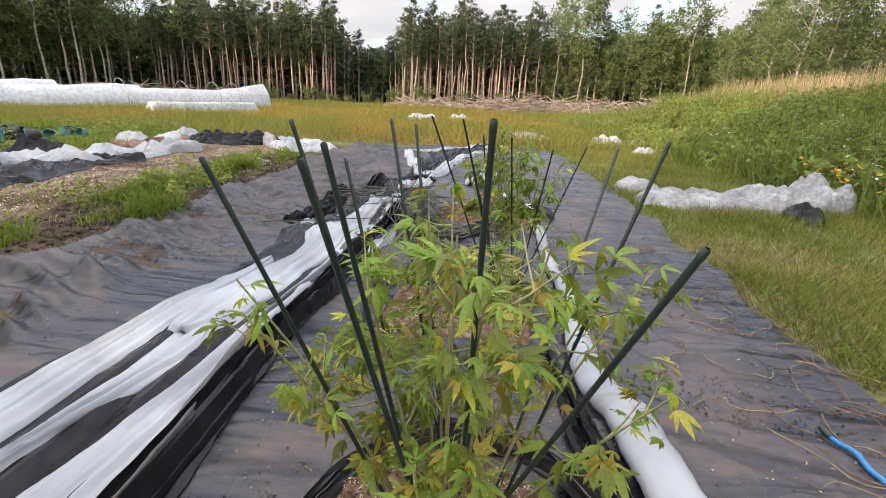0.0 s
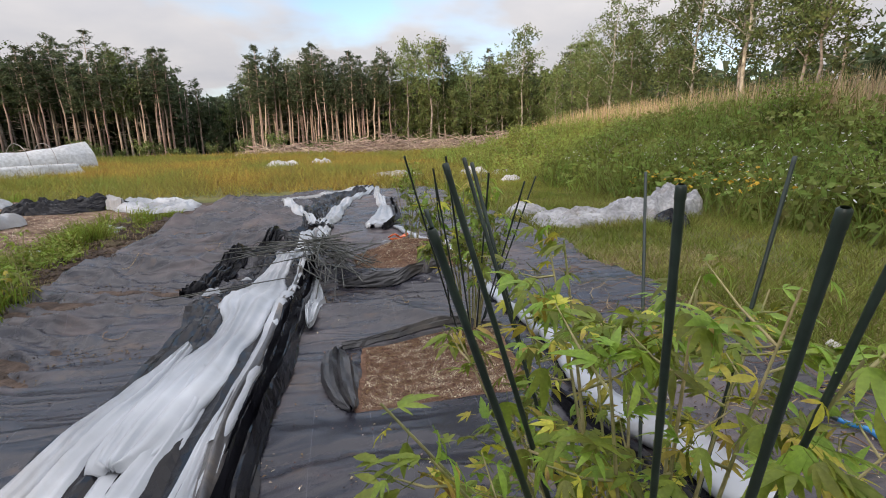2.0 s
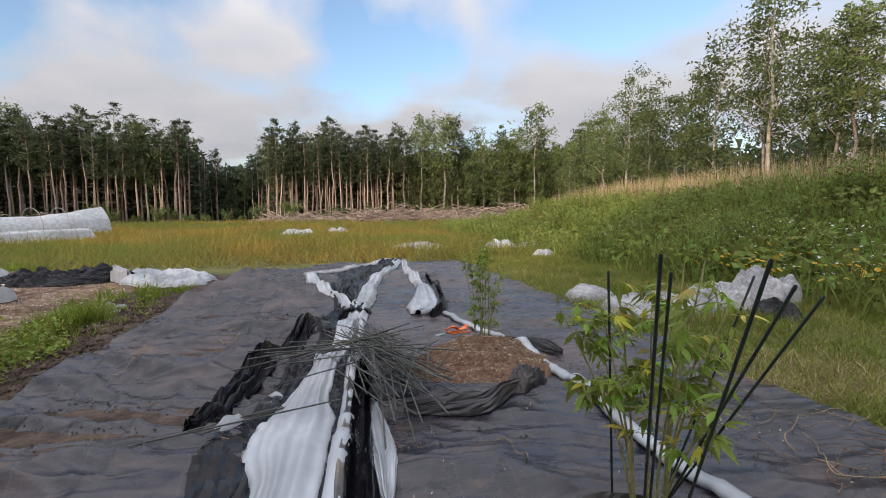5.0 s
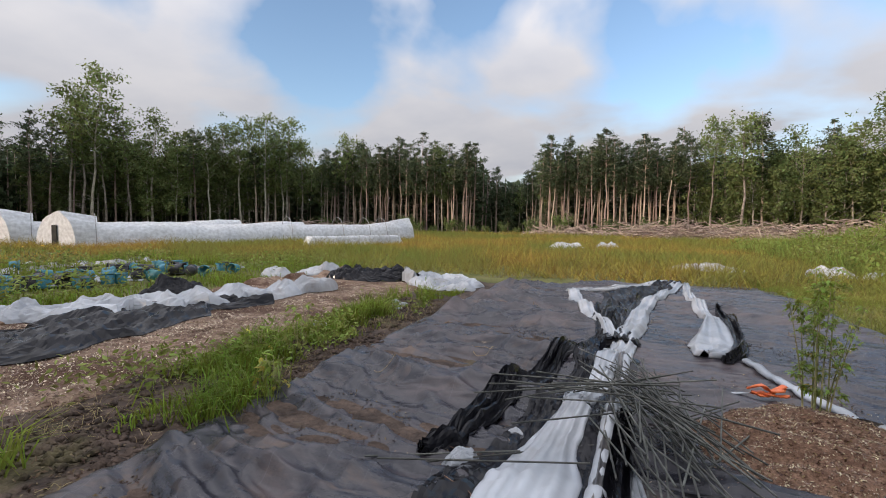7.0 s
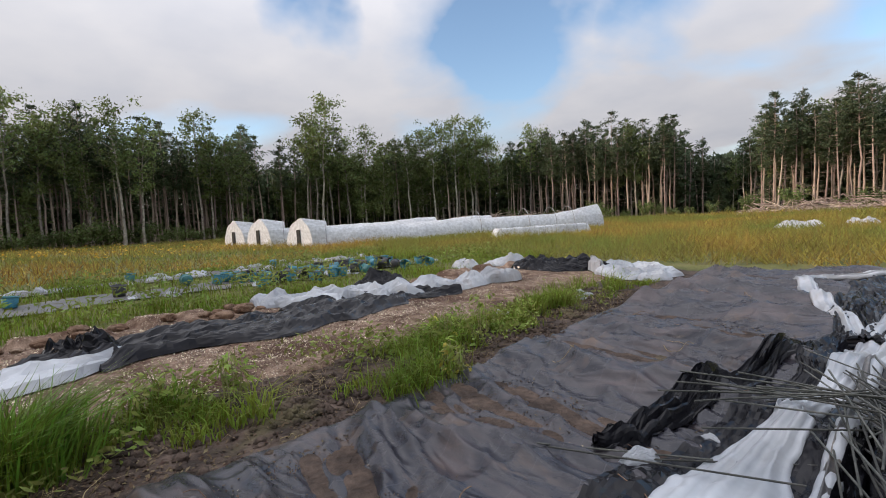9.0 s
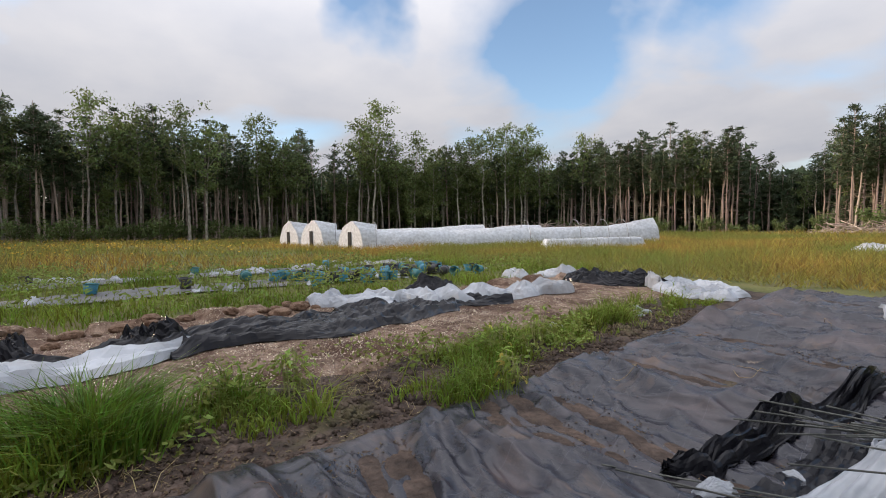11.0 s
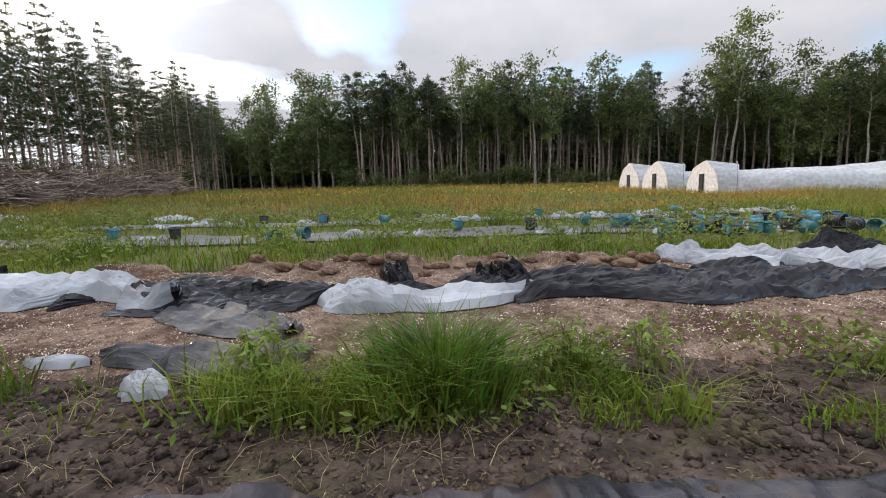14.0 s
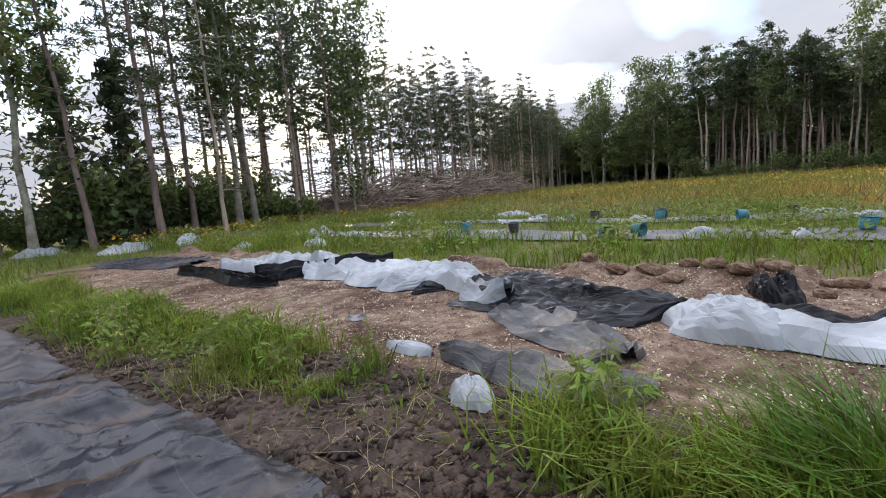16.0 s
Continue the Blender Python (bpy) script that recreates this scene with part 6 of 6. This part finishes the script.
def leafy_plant(x, y, height, spread, stems, leaves, seed, label, low=0.3, size=1.0, yellow=0.15, name="leafy_plant", lean=(0, 0)):
    rng = np.random.default_rng(seed)
    z = float(surface(np.array(x), np.array(y)))
    t = thing(name, label, "plant", at=pose(x, y, z))
    wood, nodes = [], []
    for k in range(stems):
        a = k * 2.4 + rng.uniform(-0.4, 0.4)
        r = spread * math.sqrt((k + 0.6) / stems) * rng.uniform(0.75, 1.1)
        h = height * rng.uniform(0.72, 1.0) * (1 - 0.25 * (r / max(spread, 0.01)) ** 2)
        b = np.array([math.cos(a) * 0.07, math.sin(a) * 0.07, 0])
        e = np.array([math.cos(a) * r + lean[0], math.sin(a) * r + lean[1], h])
        P = smooth_path([b, b + (e - b) * [0.22, 0.22, 0.35], b + (e - b) * [0.6, 0.6, 0.7], e], 10)
        wood = []
        wood.append(tube(P, np.linspace(0.009, 0.003, 10) * (0.6 + 0.4 * size), 6))
        for q in range(5):
            f = rng.uniform(low, 0.95)
            o = np.array([np.interp(f, np.linspace(0, 1, 10), P[:, i]) for i in range(3)])
            aa, l = rng.uniform(0, 6.28), rng.uniform(0.10, 0.28) * (0.5 + 0.5 * size) * (spread + 0.2)
            ee = o + np.array([math.cos(aa) * l, math.sin(aa) * l, l * rng.uniform(0.1, 0.9)])
            wood.append(tube([o, (o + ee) / 2 + [0, 0, -0.01], ee], [0.004, 0.003, 0.0015], 4))
            nodes += [(o + (ee - o) * g, aa) for g in (0.35, 0.6, 0.8, 1.0, 1.0)]
        for f in (0.55, 0.7, 0.82, 0.92, 1.0, 1.0):
            if f >= low:
                nodes.append((np.array([np.interp(f, np.linspace(0, 1, 10), P[:, i]) for i in range(3)]), rng.uniform(0, 6.28)))
        piece("stem", mesh_np("stem", *join(wood), M_stem, True), t)
    for k in range(leaves):
        p, a = nodes[int(rng.integers(len(nodes)))]
        a = a + rng.normal(0, 1.1)
        pool = YELLOW if rng.uniform() < yellow * (1.5 - p[2] / height) else LEAVES
        lf = piece("leaf", pool[int(rng.integers(len(pool)))], t)
        s = size * rng.uniform(0.65, 1.35)
        o = p + np.array([math.cos(a), math.sin(a), 0]) * 0.04 * s + rng.normal(0, 0.015, 3)
        lf.matrix_basis = Matrix.Translation(o) @ Euler((rng.normal(0, 0.35), rng.normal(0.12, 0.5), a)).to_matrix().to_4x4() @ Matrix.Scale(s, 4)


leafy_plant(1.20, -0.74, 1.34, 0.66, 18, 980, 901, "bushy green plant with yellowing toothed leaves", low=0.42, size=0.60, yellow=0.26, lean=(0.02, 0.08))
leafy_plant(1.53, 1.90, 1.40, 0.46, 11, 430, 902, "tall green plant with toothed leaves, tied to stakes", low=0.42, size=0.78, yellow=0.10, lean=(-0.05, -0.1))
leafy_plant(1.50, 4.76, 1.36, 0.30, 9, 950, 903, "slender feathery green plant on a mulch mound", low=0.25, size=0.36, yellow=0.03)

# orange tool by the slender plant, hose, stone
M_orange = material("orange_plastic", (0.62, 0.12, 0.03), (0.72, 0.17, 0.05), 8.0, 0.45, 0.1, 40.0)
M_hose = material("blue_hose", (0.02, 0.16, 0.40), (0.03, 0.22, 0.50), 8.0, 0.4, 0.1, 60.0)
M_stone = material("pale_stone", (0.38, 0.36, 0.32), (0.52, 0.50, 0.46), 8.0, 0.9, 0.5, 40.0)


def orange_tape():
    x, y = 1.40, 5.52
    t = thing("marking_tape", "crumpled orange plastic tape with a white tag", "marking tape", at=pose(x, y, float(surface(np.array(x), np.array(y))) + 0.01, 0, 0, 10))
    rng = np.random.default_rng(5)
    for k in range(3):
        P = smooth_path(np.column_stack([np.linspace(-0.14, 0.16, 5), rng.normal(0, 0.04, 5), 0.03 + np.abs(rng.normal(0.03, 0.03, 5))]), 16)
        V, F = tube(P, 0.035 * (1 + 0.5 * rng.normal(0, 0.3, 16)), 6, 0.35)
        piece("tape_fold", mesh_np("tape_fold", V, F, M_orange, True), t)
    V, F = tube([[-0.30, 0.02, 0.02], [-0.24, 0.0, 0.03], [-0.14, 0.0, 0.04]], [0.02, 0.025, 0.012], 6, 0.4)
    piece("tag", mesh_np("tag", V, F, M_white, True), t, "white tag end")


orange_tape()


def hose():
    P = smooth_path([(3.02, 0.15, 0.03), (3.05, -0.1, 0.015), (3.06, -0.5, 0.012), (3.0, -1.4, 0.012), (3.2, -3.0, 0.012), (3.1, -5.0, 0.012)], 60)
    P[:, 2] += surface(P[:, 0], P[:, 1])
    t = thing("garden_hose", "bright blue garden hose lying on fabric", "garden hose")
    piece("hose", mesh_np("hose", *tube(P, 0.014, 8), M_hose, True), t)
    piece("coupling", mesh_np("coupling", *tube(np.array([P[0] + [0, 0.05, 0.004], P[0], P[1]]), [0.017, 0.019, 0.017], 8), M_stake, True), t, "dark hose coupling")


hose()
heap("pale_stone", 3.92, 0.85, .085, .06, 0.07, 20, M_stone, 911, "small pale stone in short grass", "stone", fold=2)

# ---- heap of thin stakes on the strip ----
M_thin = material("weathered_thin_stakes", (0.042, 0.046, 0.042), (0.110, 0.110, 0.098), 6.0, 0.6, 0.2, 50.0, spread=0.4)


def stake_heap():
    rng = np.random.default_rng(921)
    t = thing("stake_heap", "tangled heap of thin dark green stakes", "stake heap", at=pose(0.25, 4.3, 0))
    kinds = [mesh_np("thin_stake", *tube(np.column_stack([np.zeros(4), np.zeros(4), np.linspace(-L / 2, L / 2, 4)]), 0.0062, 6), M_thin, True) for L in (1.0, 1.25, 1.5)]
    for k in range(92):
        if k < 76:
            cx, cy, a = rng.normal(0.12, 0.20), rng.normal(-0.1, 0.45), rng.normal(1.75, 0.28)
        else:
            cx, cy, a = rng.normal(-0.30, 0.35), rng.normal(0.10, 0.25), rng.normal(0.45, 0.30)
        p = rng.normal(0.0, 0.07)
        z = float(surface(np.array(0.25 + cx), np.array(4.3 + cy))) + 0.14 + 0.20 * math.exp(-(cx / 0.35) ** 2 - (cy / 0.6) ** 2) * rng.uniform(0, 1)
        d = Vector((math.cos(a) * math.cos(p), math.sin(a) * math.cos(p), math.sin(p)))
        s = piece("thin_stake", kinds[k % 3], t)
        if k in (3, 4, 5):
            # three long ones that slid off over the fabric
            cx, cy, a = ((-1.15, -0.90, 0.42), (-0.85, -1.05, 0.30), (-0.75, -0.70, 0.55))[k - 3]
            z = float(surface(np.array(0.25 + cx), np.array(4.3 + cy))) + 0.075
            d = Vector((math.cos(a), math.sin(a), 0.02))
        s.matrix_basis = Matrix.Translation((cx, cy, z)) @ d.to_track_quat("Z", "Y").to_matrix().to_4x4()


stake_heap()

# ---- dry vines, weeds by the bed, flowers ----
def strands(name, label, n, region, length, r, mat, seed, category, lift=0.01):
    rng = np.random.default_rng(seed)
    out = []
    for k in range(n):
        x, y = region(rng)
        a = rng.uniform(0, 6.28)
        pts = []
        for j in range(8):
            pts.append([x, y, 0])
            a += rng.normal(0, 0.55)
            x, y = x + math.cos(a) * length / 8, y + math.sin(a) * length / 8
        P = np.array(pts)
        P[:, 2] = surface(P[:, 0], P[:, 1]) + lift + np.abs(rng.normal(0, 0.018, 8))
        out.append(tube(smooth_path(P, 14), np.linspace(r, r * 0.5, 14), 4))
    return tagged(new(name, mesh_np(name, *join(out), mat, True)), label, category, kind="stuff")


M_vine = material("dry_vines", (0.16, 0.10, 0.06), (0.30, 0.21, 0.13), 6.0, 0.9, 0.2, 40.0, island=0.4)
strands("dry_vines", "tangle of dry brown vines on fabric edge", 80, lambda g: (g.normal(3.25, 0.35), g.uniform(-0.6, 3.6)), 0.6, 0.004, M_vine, 931, "dry vines")
strands("dry_vines", "dry brown stalks strewn over the fabric", 50, lambda g: (g.uniform(-2.6, 3.6), g.uniform(-2, 9)), 0.5, 0.004, M_vine, 932, "dry vines")
strands("dry_straw", "dry straw lying on bare soil", 60, lambda g: (g.uniform(-4.1, -2.8), g.uniform(-5, 6)), 0.22, 0.0025, M_straw, 933, "straw")
x, y = scatter(15000, -4.35, -3.2, -0.1, 1.9, 941, lambda x, y: np.exp(-((x + 3.9) / 0.21) ** 2 - ((y - 0.84) / 0.27) ** 2))
blades("grass_tussock", "big lush tussock of long green grass", x, y, 0.52, 0.014, M_tussock, 942, lean=0.66, toward=np.arctan2(y - 0.84, x + 3.9))
x, y = scatter(2600, -3.3, -2.5, 3.2, 4.6, 943, lambda x, y: np.exp(-((x + 2.95) / 0.2) ** 2 - ((y - 3.6) / 0.35) ** 2))
blades("grass_tuft", "small tuft of arching pale grass", x, y, 0.30, 0.010, M_grass, 944, lean=0.9)
for k, (wx, wy, ws, wn) in enumerate(((-4.0, -0.35, 0.62, 150), (-2.83, 4.05, 0.42, 60), (-3.6, 4.7, 0.5, 60), (-3.7, 5.6, 0.55, 60), (-4.1, 2.4, 0.5, 70), (-3.5, -6.0, 0.5, 80), (-3.1, -4.8, 0.5, 80))):
    leafy_plant(wx, wy, ws, ws * 0.38, 7, wn, 951 + k, "bright green leafy weed in the grass strip", low=0.2, size=0.75, yellow=0.2 if k == 1 else 0.05, name="leafy_weed")
x, y = scatter(12000, -4.4, -2.9, -12, -2.2, 961, lambda x, y: clumps(x, y, 1.5, 962, 0.48, 0.60) * sstep(-2.9, -3.4, x))
blades("edge_grass", "lush green grass beside the soil path", x, y, 0.10 + 0.28 * clumps(x, y, 1.8, 964, 0.45, 0.66), 0.013, M_grass, 963, lean=0.7)
for k, (wx, wy, ws, wn) in enumerate(((-3.7, -2.9, 0.42, 90), (-3.9, -3.6, 0.5, 100), (-3.4, -5.4, 0.55, 100), (-3.9, -7.2, 0.5, 90), (-3.2, -6.6, 0.4, 70))):
    leafy_plant(wx, wy, ws, ws * 0.42, 7, wn, 971 + k, "bright green leafy weed in the grass strip", low=0.15, size=0.6, yellow=0.05, name="leafy_weed")


def flowers(name, label, x, y, z, size, mat, seed):
    rng = np.random.default_rng(seed)
    n = len(x)
    an = np.linspace(0, 6.2832, 6)[:-1]
    c = np.stack([x, y, z], -1)
    t1 = rng.normal(0, 0.4, (n, 2))
    ring = np.stack([np.cos(an), np.sin(an)], -1) * size
    V = np.concatenate([np.concatenate([c[:, None, :2] + ring[None], (c[:, None, 2:] + (ring[None] * t1[:, None]).sum(-1, keepdims=True))], -1), c[:, None] + [0, 0, size * 0.3]], 1)
    k = np.arange(n)[:, None, None] * 6
    F = (k + np.array([[[j, (j + 1) % 5, 5] for j in range(5)]])).reshape(-1, 3)
    tagged(new(name, mesh_np(name, V.reshape(-1, 3), F, mat)), label, "flowers", kind="stuff")


M_petalw = material("white_petals", (0.75, 0.75, 0.72), (0.8, 0.8, 0.78), 5, 0.7, 0.0, through_light=0.3)
M_petaly = material("yellow_petals", (0.52, 0.30, 0.03), (0.62, 0.40, 0.05), 5, 0.7, 0.0, through_light=0.3)
x, y = scatter(1500, 7.8, 12, -2, 16, 971, lambda x, y: clumps(x, y, 0.5, 972, 0.45, 0.6))
flowers("white_flowers", "small white daisies among the weeds", x, y, gz(x, y) + 0.40 + 0.42 * lattice(np.arange(len(x)), 5, 5), 0.028, M_petalw, 973)
x, y = scatter(700, 7.6, 10.5, -3, 9, 974, lambda x, y: clumps(x, y, 0.6, 975, 0.5, 0.65))
flowers("yellow_flowers", "yellow coneflowers among the weeds", x, y, gz(x, y) + 0.38 + 0.38 * lattice(np.arange(len(x)), 6, 5), 0.045, M_petaly, 976)
x, y = scatter(2000, -70, -20, -36, 16, 977, lambda x, y: clumps(x, y, 0.10, 978, 0.45, 0.6) * sstep(-24, -34, x))
flowers("orange_flowers", "band of orange-yellow flowers in the meadow", x, y, gz(x, y) + 0.22 + 0.30 * lattice(np.arange(len(x)), 3, 5), 0.07, M_petaly, 979)
x, y = scatter(900, -22, -8, -26, -18, 980, lambda x, y: clumps(x, y, 0.4, 981, 0.45, 0.6))
flowers("orange_flowers", "patch of orange-yellow flowers by the shrubs", x, y, gz(x, y) + 0.12 + 0.40 * lattice(np.arange(len(x)), 4, 5), 0.06, M_petaly, 982)
